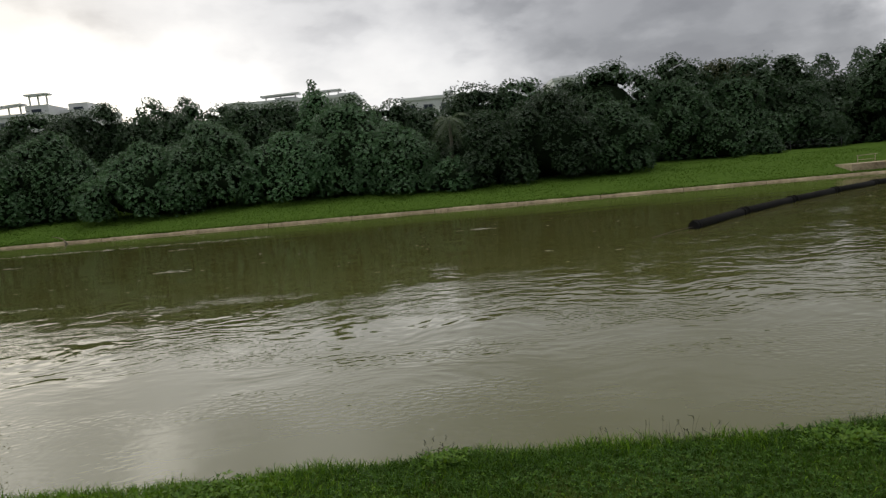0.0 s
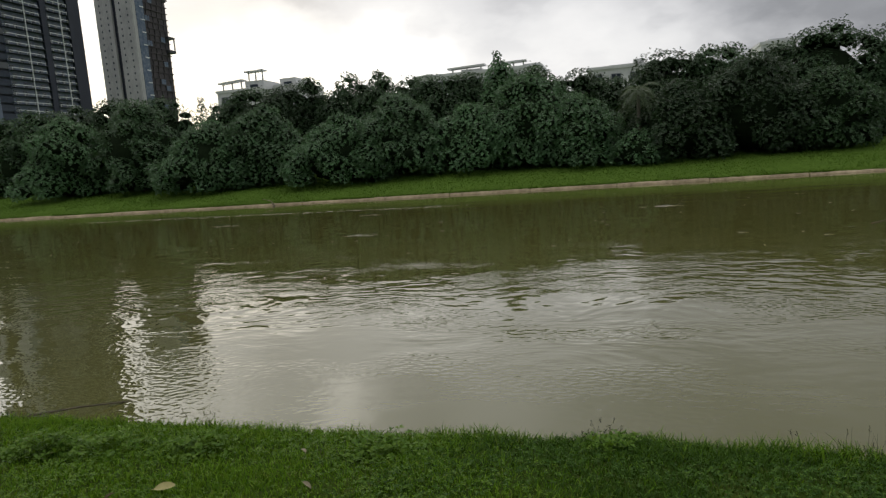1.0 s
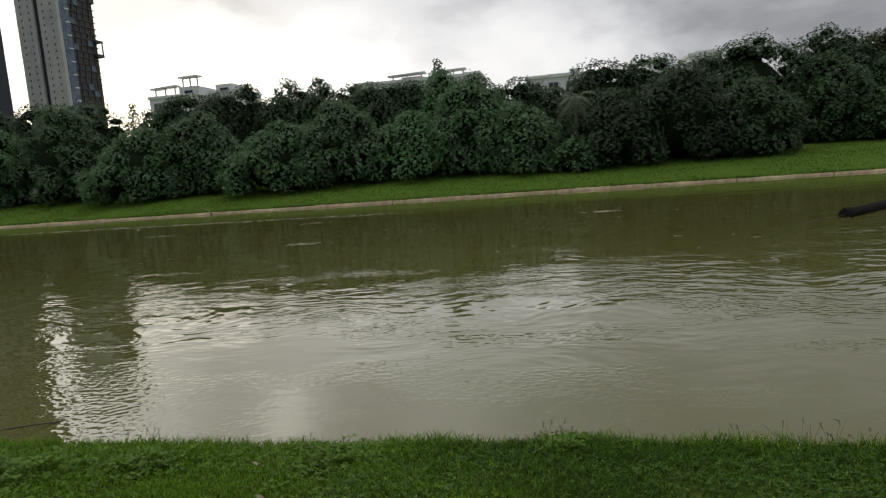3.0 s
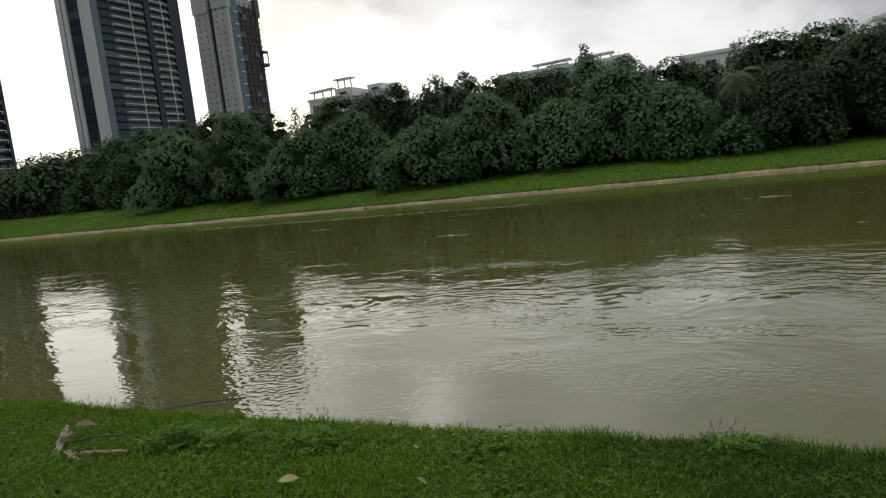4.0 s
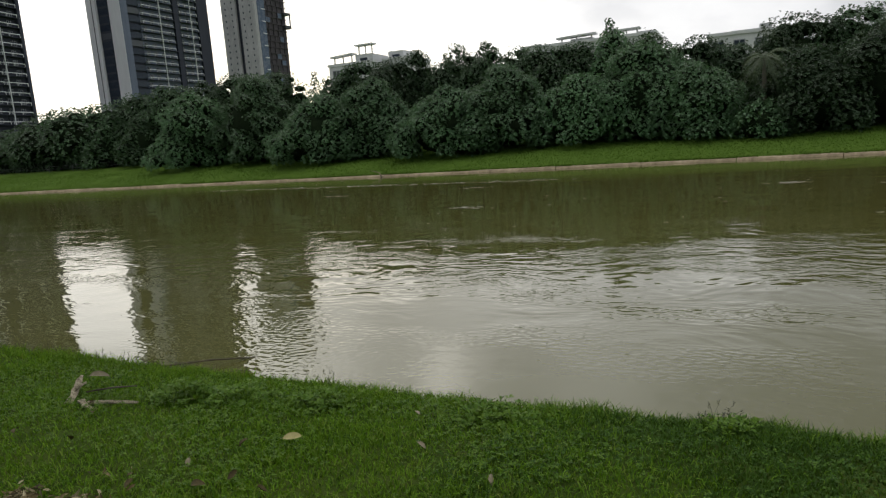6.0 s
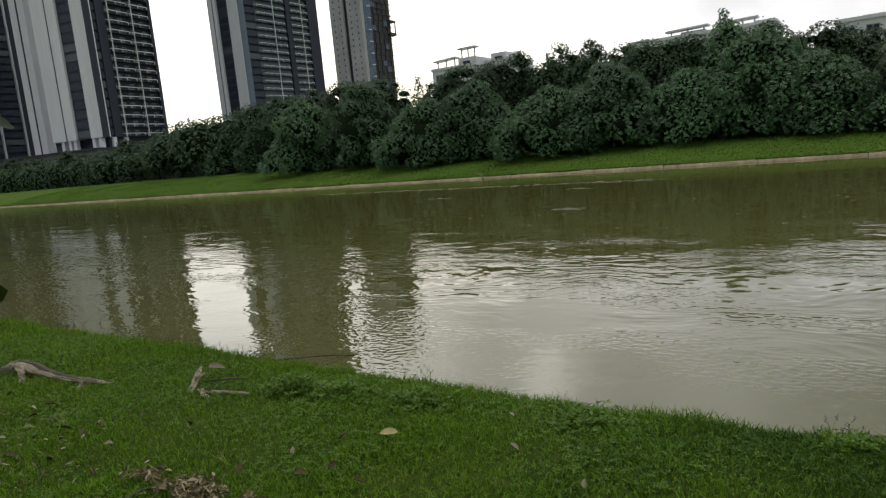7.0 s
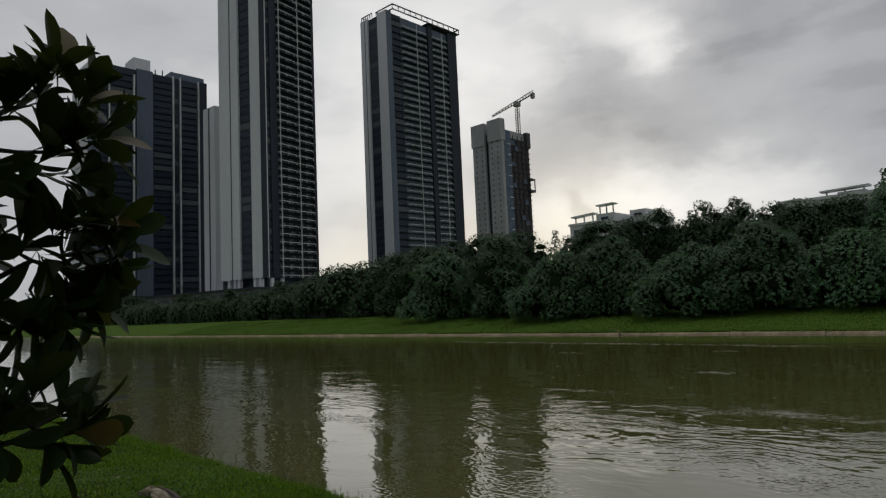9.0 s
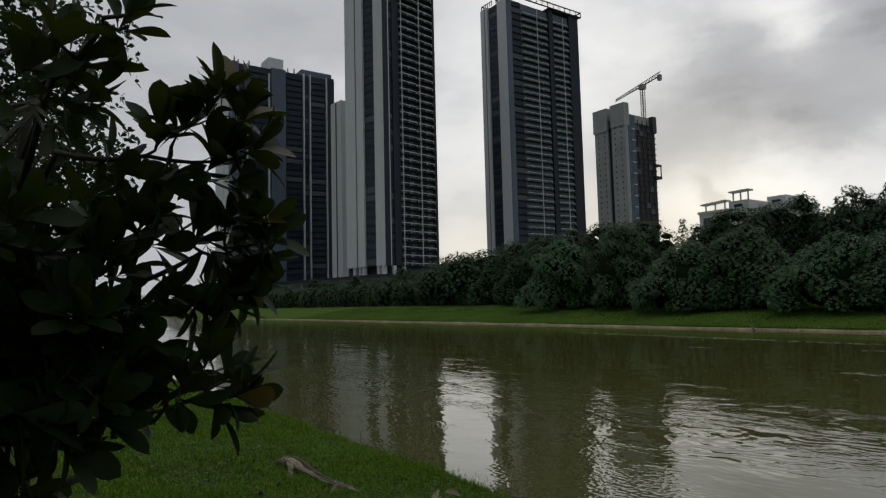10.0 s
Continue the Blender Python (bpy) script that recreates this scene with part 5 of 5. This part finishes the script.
def driftwood():
    z = ground_z(-6.4, 2.85)
    log = thing("driftwood_log", (-6.33, 2.82, z - 0.005), "bleached grey gnarled driftwood branch lying on the lawn", "log")
    part("stem", gnarled([(-0.72, -0.05, 0.10), (-0.55, -0.06, 0.12), (-0.3, -0.03, 0.075), (0.0, 0.0, 0.05), (0.3, 0.03, 0.045), (0.5, 0.05, 0.055), (0.64, 0.09, 0.05), (0.74, 0.12, 0.035)],
                         [0.028, 0.046, 0.032, 0.026, 0.030, 0.040, 0.022, 0.008], 3), log)
    part("fork", gnarled([(-0.5, -0.07, 0.12), (-0.34, -0.13, 0.08), (-0.22, -0.2, 0.01), (-0.17, -0.22, -0.02)], [0.045, 0.03, 0.024, 0.012], 4, None, 8, 0.9), log)
    part("fork", gnarled([(-0.66, -0.05, 0.10), (-0.80, -0.07, 0.07), (-0.92, -0.08, 0.03)], [0.045, 0.04, 0.03], 5, None, 8, 0.9), log)
    part("stub", gnarled([(0.44, 0.04, 0.05), (0.5, -0.05, 0.03), (0.55, -0.12, -0.01)], [0.035, 0.024, 0.010], 6, None, 8, 0.9), log)
    part("ridge", gnarled([(-0.58, 0.0, 0.135), (-0.40, 0.03, 0.115), (-0.12, 0.035, 0.070), (0.2, 0.045, 0.055), (0.5, 0.07, 0.055), (0.84, 0.14, 0.02)], [0.022, 0.030, 0.026, 0.020, 0.018, 0.006], 7, BARK, 7, 1.0), log, "dark strip along the wood")
    z = ground_z(-4.9, 3.35)
    pile = thing("broken_branch", (-4.86, 3.35, z), "dry forked branch pieces with a grey curled leaf", "branch")
    part("stick", gnarled([(0.0, -0.16, 0.02), (-0.07, -0.04, 0.05), (-0.15, 0.06, 0.09), (-0.20, 0.14, 0.13)], [0.024, 0.026, 0.022, 0.010], 11, None, 8, 1.0), pile)
    part("stick", gnarled([(-0.12, 0.0, 0.06), (-0.05, -0.02, 0.10), (0.0, 0.03, 0.13)], [0.022, 0.016, 0.008], 12, None, 7, 1.0), pile)
    part("stick", gnarled([(0.20, -0.12, 0.035), (0.40, -0.07, 0.045), (0.62, -0.01, 0.04)], [0.015, 0.013, 0.008], 13, None, 7, 1.0), pile)
    part("stick", gnarled([(0.14, -0.14, 0.05), (0.24, -0.18, 0.04), (0.37, -0.17, 0.02)], [0.032, 0.026, 0.010], 14, None, 7, 0.6), pile)
    part("stick", gnarled([(0.0, 0.02, 0.05), (0.2, 0.08, 0.08), (0.42, 0.16, 0.09)], [0.009, 0.008, 0.004], 15, BARK, 6, 1.0), pile)
    o = part("curled_leaf", leaf_mesh("curled_leaf", PALE_LEAF, 0.17, 0.060, 0.25, 0.9, wide_at=0.5), pile, "grey curled leaf")
    o.location, o.rotation_euler = (-0.22, 0.2, 0.10), (0.5, -0.1, 0.35)
    z = ground_z(-5.1, 4.3)
    twig = thing("long_twig", (-5.2, 4.2, z), "long thin twig reaching from the bank into the water", "twig")
    part("stem", Geo().tube([(-0.1, -0.1, 0.05), (0.12, 0.75, -0.12), (0.42, 1.15, -0.20), (0.62, 1.42, -0.21)], [0.009, 0.009, 0.008, 0.004], 6).mesh("stem", BARK, True), twig)
    far = thing("bent_branch", (-22.0, 38.75, 0.0), "bare bleached branch arched over the far kerb", "branch")
    part("stem", Geo().tube([(0.06, -0.15, -0.1), (0.0, -0.05, 0.10), (-0.22, 0.1, 0.28), (-0.6, 0.25, 0.38), (-1.1, 0.5, 0.44)], [0.05, 0.045, 0.035, 0.025, 0.012], 7).mesh("stem", PALE_LEAF, True), far)
    part("stub", Geo().tube([(-0.02, -0.1, 0.12), (0.1, -0.12, 0.05), (0.2, -0.15, -0.05)], [0.05, 0.045, 0.03], 7).mesh("stub", BARK, True), far)


driftwood()


def fallen_leaves():
    rng = random.Random(31)
    yl = leaf_mesh("blade", YELLOW_LEAF, 0.12, 0.062, 0.10, 0.3, wide_at=0.5)
    leaf = thing("yellow_leaf", (-2.60, 3.0, ground_z(-2.66, 2.99) + 0.055), "fresh fallen yellow leaf lying on the lawn", "leaf")
    leaf.rotation_euler = (0.35, -0.12, 0.45)
    part("blade", yl, leaf)
    meshes = [leaf_mesh("blade", DEAD_LEAF, 0.075, 0.042, 0.5, 0.7, wide_at=0.5), leaf_mesh("blade", PALE_LEAF, 0.065, 0.03, 0.35, 0.5, wide_at=0.5), leaf_mesh("blade", DEAD_LEAF, 0.06, 0.036, -0.5, 0.9, wide_at=0.5),
              leaf_mesh("blade", DEAD_LEAF, 0.10, 0.028, 0.6, 1.2, wide_at=0.45)]
    up = thing("curled_brown_leaf", (-2.79, 2.84, ground_z(-2.79, 2.84) + 0.02), "curled dark brown leaf standing upright in the grass", "leaf")
    up.rotation_euler = (0.2, -1.2, 0.4)
    part("blade", meshes[0], up)
    spots = [(-4.41, 2.5, 0), (-6.03, 2.28, 2), (-4.74, 2.07, 3), (-4.51, 1.62, 0), (-3.84, 3.5, 1), (-2.64, 2.3, 0), (-2.5, 2.42, 2), (-4.55, 2.12, 3), (-4.05, 2.08, 1), (-2.95, 2.6, 1), (-3.9, 2.55, 2), (-5.2, 2.15, 0), (-5.45, 2.3, 3), (-5.0, 1.95, 1), (-4.9, 1.75, 1),
             (-4.3, 3.0, 0), (-1.8, 3.3, 1), (-1.2, 3.0, 1), (-2.2, 2.4, 2), (0.6, 3.2, 1), (-4.6, 3.25, 3), (-2.0, 3.75, 1), (-7.4, 2.2, 0), (-8.2, 2.9, 1), (-6.9, 1.6, 0), (-5.7, 2.0, 2), (1.4, 3.0, 1), (-4.15, 1.75, 0), (-2.95, 2.15, 2), (-5.3, 1.7, 3), (-6.4, 2.1, 1)]
    for x, y, k in spots:
        o = thing("dry_leaf", (x, y, ground_z(x, y) + 0.045), "single dry brown leaf resting on the grass", "leaf", "scattered dry leaves")
        o.rotation_euler = (rng.uniform(-0.5, 0.5), rng.uniform(-0.5, 0.3), rng.uniform(0, 6.3))
        part("blade", meshes[k], o)
    # heap of leaf litter, and the crumbs and twigs strewn round it
    r = np.random.default_rng(32)
    base = [leaf_blade(0.075, w, c, d, 3, 0.05, 0.5) for w, c, d in ((0.030, 0.4, 0.6), (0.016, -0.5, 0.9), (0.024, 0.15, 0.4), (0.012, 0.7, 1.2))]
    vs, fs, n = [], [], 0
    for i in range(2000):
        v, f = base[i % 4]
        if i < 1260:
            a, q = r.uniform(0, 6.283), r.random() ** 0.6
            px, py = -2.88 + 0.72 * q * math.cos(a), 1.885 + 0.125 * q * math.sin(a)
            if wobble(px, py, 6.0, 2.0) < 0.55 * q - 0.42:
                continue
            s, lift = float(r.uniform(0.3, 0.85)), 0.04 + 0.03 * (1 - q)
        else:
            px, py = r.uniform(-7.5, -2.6), r.uniform(1.3, 2.6)
            if wobble(px, py, 1.4, 6.0) < 0.05:
                continue
            s, lift = float(r.uniform(0.25, 0.7)), 0.035
        m = Matrix.Translation((px, py, ground_z(px, py) + lift + 0.02 * r.random())) @ Euler((r.normal(0, 0.45), r.normal(0, 0.2), r.uniform(0, 6.3))).to_matrix().to_4x4() @ Matrix.Scale(s, 4)
        vs += [tuple(m @ Vector(p)) for p in v]
        fs += [tuple(n + k for k in q) for q in f]
        n += len(v)
    me = bpy.data.meshes.new("leaf_litter")
    me.from_pydata(vs, [], fs)
    me.materials.append(LITTER)
    tagged(new("leaf_litter", me), "loose flat heap of dry brown leaf litter on the lawn", "leaf litter", kind="stuff")
    for k, (x, y, ln, a) in enumerate(((-5.0, 2.15, 0.28, 0.2), (-4.75, 2.1, 0.22, -0.1), (-5.8, 2.05, 0.3, 0.5), (-3.2, 1.75, 0.2, 1.0), (-4.0, 1.6, 0.25, -0.6), (-6.6, 1.8, 0.3, 0.3))):
        tw = thing("fallen_twig", (x, y, ground_z(x, y) + 0.02), "short dark twig lying in the grass", "twig", "fallen twigs")
        tw.rotation_euler = (0, 0, a)
        part("stem", gnarled([(-ln / 2, 0, 0), (0, 0.02, 0.015), (ln / 2, -0.01, 0.005)], [0.006, 0.007, 0.003], 40 + k, BARK, 5, 1.0), tw)


fallen_leaves()


def bank_weeds():
    """Taller weedy tufts in the lawn."""
    for k, (x, y, r, h) in enumerate(((-4.0, 3.55, 0.28, 0.17), (-3.55, 3.65, 0.35, 0.12), (-2.9, 3.8, 0.3, 0.10), (0.0, 4.2, 0.25, 0.10), (2.6, 4.0, 0.3, 0.05), (-1.5, 3.95, 0.35, 0.09), (3.3, 3.8, 0.26, 0.05))):
        rng = np.random.default_rng(60 + k)
        w = thing("weed_clump", (x, y, ground_z(x, y)), "low leafy weed clump growing in the lawn", "weeds", "weed clumps on the bank")
        n = 170
        px, py = rng.normal(0, r * 0.5, n), rng.normal(0, r * 0.4, n)
        pz = rng.uniform(0.02, h, n) * np.exp(-(px ** 2 + py ** 2) / (r * r))
        up = np.zeros((n, 3))
        up[:, 2] = 1
        v, f = rosettes(rng, np.stack([px, py, pz], 1), up, 0.045, 0.012, 4, 0.4, (0.7, 1.4))
        tagged(part("leaf_tuft", soup("leaf_tuft", v, f, WEED), w), kind="stuff")
        v, f = blades(rng, px[:90], py[:90], np.zeros(90) - 0.01, h * rng.uniform(0.5, 1.2, 90), np.full(90, 0.005), rng.uniform(0.2, 0.9, 90))
        tagged(part("stem_tuft", soup("stem_tuft", v, f, GRASS_DEEP), w), kind="stuff")


bank_weeds()


def floating_specks():
    rng = np.random.default_rng(41)
    vs, fs = [], []

    def speck(x, y, r, stretch):
        i = len(vs)
        n = 6
        for k in range(n):
            a = 2 * math.pi * k / n
            q = r * rng.uniform(0.6, 1.2)
            vs.append((x + q * stretch * math.cos(a), y + q * math.sin(a), 0.006))
        fs.append(tuple(i + k for k in range(n)))

    # a drift line of scum under the far bank, loose specks, a few larger mats
    for _ in range(420):
        t = rng.random()
        speck(-30 + 22 * t + rng.normal(0, 0.8), 31.5 - 1.5 * t + rng.normal(0, 0.25), rng.uniform(0.015, 0.05), rng.uniform(2, 5))
    for _ in range(420):
        x, y = rng.uniform(-60, 30), rng.uniform(14, 38)
        speck(x, y, rng.uniform(0.012, 0.035), rng.uniform(1, 3.5))
    for cx, cy in ((-7.9, 19.2), (-10.5, 27.0), (-16.5, 25.0), (1.5, 24.5)):
        for _ in range(26):
            speck(cx + rng.normal(0, 0.3), cy + rng.normal(0, 0.12), rng.uniform(0.015, 0.05), rng.uniform(1.5, 4))
    me = bpy.data.meshes.new("floating_scum")
    me.from_pydata(vs, [], fs)
    me.materials.append(SCUM)
    tagged(new("floating_scum", me), "pale flecks of scum and debris drifting on the water", "debris", kind="stuff")


floating_specks()


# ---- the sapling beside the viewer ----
# whorls of leaves on each bough of the sapling, placed to fit the camera's view: place, lean of the shoot in degrees
# above the way across the view, number of leaves
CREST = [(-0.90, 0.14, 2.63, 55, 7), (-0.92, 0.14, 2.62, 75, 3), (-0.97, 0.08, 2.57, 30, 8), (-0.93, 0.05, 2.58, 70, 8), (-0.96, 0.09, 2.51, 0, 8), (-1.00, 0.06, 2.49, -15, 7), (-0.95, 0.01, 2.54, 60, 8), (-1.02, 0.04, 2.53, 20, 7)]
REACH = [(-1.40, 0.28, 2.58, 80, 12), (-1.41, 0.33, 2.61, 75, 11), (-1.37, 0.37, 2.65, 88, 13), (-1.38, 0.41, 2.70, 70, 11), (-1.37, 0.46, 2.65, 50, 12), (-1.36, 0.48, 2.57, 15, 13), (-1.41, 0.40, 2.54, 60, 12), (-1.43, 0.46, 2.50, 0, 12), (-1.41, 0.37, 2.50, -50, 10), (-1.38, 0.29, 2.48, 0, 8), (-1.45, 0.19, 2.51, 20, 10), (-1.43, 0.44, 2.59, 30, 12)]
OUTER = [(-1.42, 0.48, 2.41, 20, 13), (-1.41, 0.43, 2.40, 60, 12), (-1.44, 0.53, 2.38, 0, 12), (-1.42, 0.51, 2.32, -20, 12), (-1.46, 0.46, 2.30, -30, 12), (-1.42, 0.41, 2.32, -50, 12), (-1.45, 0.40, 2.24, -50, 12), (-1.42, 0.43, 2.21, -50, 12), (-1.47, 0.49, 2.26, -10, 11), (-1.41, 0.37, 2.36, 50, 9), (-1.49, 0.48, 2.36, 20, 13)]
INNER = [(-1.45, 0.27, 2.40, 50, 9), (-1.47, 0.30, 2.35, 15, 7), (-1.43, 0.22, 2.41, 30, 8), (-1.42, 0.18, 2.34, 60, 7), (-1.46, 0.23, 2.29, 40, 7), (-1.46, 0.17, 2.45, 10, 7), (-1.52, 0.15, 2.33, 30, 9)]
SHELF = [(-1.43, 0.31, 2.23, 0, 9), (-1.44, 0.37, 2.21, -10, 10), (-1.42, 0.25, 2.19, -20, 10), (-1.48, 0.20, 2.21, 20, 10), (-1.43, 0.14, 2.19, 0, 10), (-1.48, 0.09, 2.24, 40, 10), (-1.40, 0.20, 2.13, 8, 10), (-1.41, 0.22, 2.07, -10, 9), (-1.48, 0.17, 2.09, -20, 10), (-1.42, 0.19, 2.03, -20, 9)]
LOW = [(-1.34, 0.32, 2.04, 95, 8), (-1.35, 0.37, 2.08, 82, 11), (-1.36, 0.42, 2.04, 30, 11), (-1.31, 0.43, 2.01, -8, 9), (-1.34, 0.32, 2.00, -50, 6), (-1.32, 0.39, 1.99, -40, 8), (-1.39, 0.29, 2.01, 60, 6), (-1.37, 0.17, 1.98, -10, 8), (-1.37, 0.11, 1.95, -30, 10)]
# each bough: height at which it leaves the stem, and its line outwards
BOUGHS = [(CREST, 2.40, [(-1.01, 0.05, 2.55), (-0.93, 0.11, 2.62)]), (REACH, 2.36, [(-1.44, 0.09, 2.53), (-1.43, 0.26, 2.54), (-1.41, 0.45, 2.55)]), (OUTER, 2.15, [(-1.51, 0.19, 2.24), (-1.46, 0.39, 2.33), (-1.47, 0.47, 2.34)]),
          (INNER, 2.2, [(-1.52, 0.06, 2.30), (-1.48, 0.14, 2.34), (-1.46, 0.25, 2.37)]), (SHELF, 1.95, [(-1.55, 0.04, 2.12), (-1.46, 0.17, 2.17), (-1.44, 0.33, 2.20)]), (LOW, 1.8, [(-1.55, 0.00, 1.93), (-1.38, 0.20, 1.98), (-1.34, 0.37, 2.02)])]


def sapling():
    base = Vector((-1.95, -0.12, ground_z(-1.95, -0.12)))
    tree = thing("sapling", base, "young tree with large glossy dark leaves in whorls", "tree")
    rng = random.Random(71)
    crown_top = Vector((-1.72, 0.10, 3.05))
    stem = [base, base + Vector((0.03, 0.02, 0.5)), Vector((-1.86, -0.06, 1.7)), Vector((-1.80, 0.0, 2.3)), crown_top]
    part("trunk", Geo().tube([p - base for p in stem], [0.03, 0.025, 0.02, 0.015, 0.006], 9).mesh("trunk", TWIG_DARK, True), tree)
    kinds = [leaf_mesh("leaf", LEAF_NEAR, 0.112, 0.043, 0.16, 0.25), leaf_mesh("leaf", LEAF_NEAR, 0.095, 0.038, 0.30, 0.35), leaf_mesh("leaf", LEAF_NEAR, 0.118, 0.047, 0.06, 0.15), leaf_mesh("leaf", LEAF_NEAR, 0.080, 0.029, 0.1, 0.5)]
    orange = leaf_mesh("leaf", LEAF_ORANGE, 0.115, 0.055, 0.2, 0.25)
    across_view = Vector((0.30, 0.95, 0.0))
    to_camera = Vector((0.95, -0.30, 0.0))

    def on_stem(z):
        for a, b in zip(stem, stem[1:]):
            if a.z <= z <= b.z:
                return a.lerp(b, (z - a.z) / (b.z - a.z))
        return stem[-1]

    def whorl(limb, root, p, axis, count, tint, scale=1.0):
        bend = root.lerp(p, 0.5) + Vector((rng.uniform(-0.02, 0.02), rng.uniform(-0.02, 0.02), -0.10 * (p - root).length))
        part("twig", Geo().tube([root - base, bend - base, p - base], [0.0042, 0.0034, 0.0024], 6).mesh("twig", TWIG_DARK, True), limb)
        u = axis.orthogonal().normalized()
        w = axis.cross(u)
        for k in range(count):
            a = k * 2.39996 + rng.uniform(-0.3, 0.3)
            tilt = 0.22 + 1.0 * (k / max(1, count - 1)) + rng.uniform(-0.12, 0.18)
            d = (axis * math.cos(tilt) + (u * math.cos(a) + w * math.sin(a)) * math.sin(tilt)).normalized()
            side = d.cross(axis + Vector((0.01, 0.0, 0.02))).normalized()
            m = Matrix((d, side, side.cross(d))).transposed().to_4x4()
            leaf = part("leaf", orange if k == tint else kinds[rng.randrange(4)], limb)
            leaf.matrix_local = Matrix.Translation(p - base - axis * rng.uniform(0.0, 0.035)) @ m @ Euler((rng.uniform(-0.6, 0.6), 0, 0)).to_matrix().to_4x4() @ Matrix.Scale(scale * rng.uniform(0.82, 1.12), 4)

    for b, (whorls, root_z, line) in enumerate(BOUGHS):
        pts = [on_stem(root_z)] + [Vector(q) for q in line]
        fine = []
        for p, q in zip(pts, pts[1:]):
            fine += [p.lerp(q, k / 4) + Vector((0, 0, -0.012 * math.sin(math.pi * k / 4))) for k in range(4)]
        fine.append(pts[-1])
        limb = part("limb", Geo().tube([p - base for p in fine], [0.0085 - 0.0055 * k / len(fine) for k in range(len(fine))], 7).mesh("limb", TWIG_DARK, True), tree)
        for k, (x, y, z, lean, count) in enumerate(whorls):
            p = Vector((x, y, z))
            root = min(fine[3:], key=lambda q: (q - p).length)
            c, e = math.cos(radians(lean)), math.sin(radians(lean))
            axis = (across_view * c + Vector((0, 0, 1)) * e + to_camera * rng.uniform(-0.1, 0.45)).normalized()
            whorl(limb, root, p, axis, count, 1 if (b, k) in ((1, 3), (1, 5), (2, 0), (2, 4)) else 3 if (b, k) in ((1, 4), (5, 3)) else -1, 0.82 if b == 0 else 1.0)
    # the dense crown round the stem, its gaps set to fit the camera's view
    for ring in range(3):
        pts = [on_stem(1.75 + 0.4 * ring), on_stem(1.8 + 0.4 * ring) + Vector((0.12, 0.04, 0.1)), on_stem(1.9 + 0.4 * ring) + Vector((0.24, 0.05, 0.14))]
        limb = part("limb", Geo().tube([p - base for p in pts], [0.007, 0.006, 0.004], 7).mesh("limb", TWIG_DARK, True), tree)
        for k in range((56, 100, 9)[ring]):
            z = rng.uniform(1.62, 2.05) + (0.0, 0.36, 0.62)[ring]
            sparse = 2.42 < z < 2.58
            p = Vector((rng.uniform(-1.75, -1.28), rng.uniform(-0.24, (0.14, 0.22, -0.05)[ring] if not sparse else -0.02), z))
            axis = (across_view * rng.uniform(-0.4, 0.9) + to_camera * rng.uniform(-0.2, 0.8) + Vector((0, 0, rng.uniform(-0.2, 0.8)))).normalized()
            whorl(limb, min(pts[1:], key=lambda q: (q - p).length), p, axis, 7, -1)


sapling()


def small_leaved_tree():
    """A finer-leaved tree a few steps behind the sapling."""
    x, y = -5.6, 0.05
    rng = np.random.default_rng(81)
    tree = thing("tree", (x, y, ground_z(x, y)), "thin young tree with small sparse leaves", "tree")
    part("trunk", trunk_mesh(rng, 4.6, 0.05, 7, 1.3), tree)
    c = np.array([(0.1, 0.1, 3.6, 0.9, 0.8, 0.8), (0.3, 0.35, 2.6, 0.8, 0.6, 0.6), (-0.3, -0.4, 3.0, 0.8, 0.8, 0.7), (0.2, -0.1, 4.3, 0.6, 0.6, 0.5)])
    pick = rng.integers(0, 4, 2600)
    d = rng.normal(0, 1, (2600, 3))
    d /= np.linalg.norm(d, axis=1)[:, None]
    p = c[pick, :3] + d * c[pick, 3:] * rng.random((2600, 1)) ** 0.5
    v, f = rosettes(rng, p, d, 0.06, 0.018, 4, 0.3)
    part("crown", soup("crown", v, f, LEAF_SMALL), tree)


small_leaved_tree()
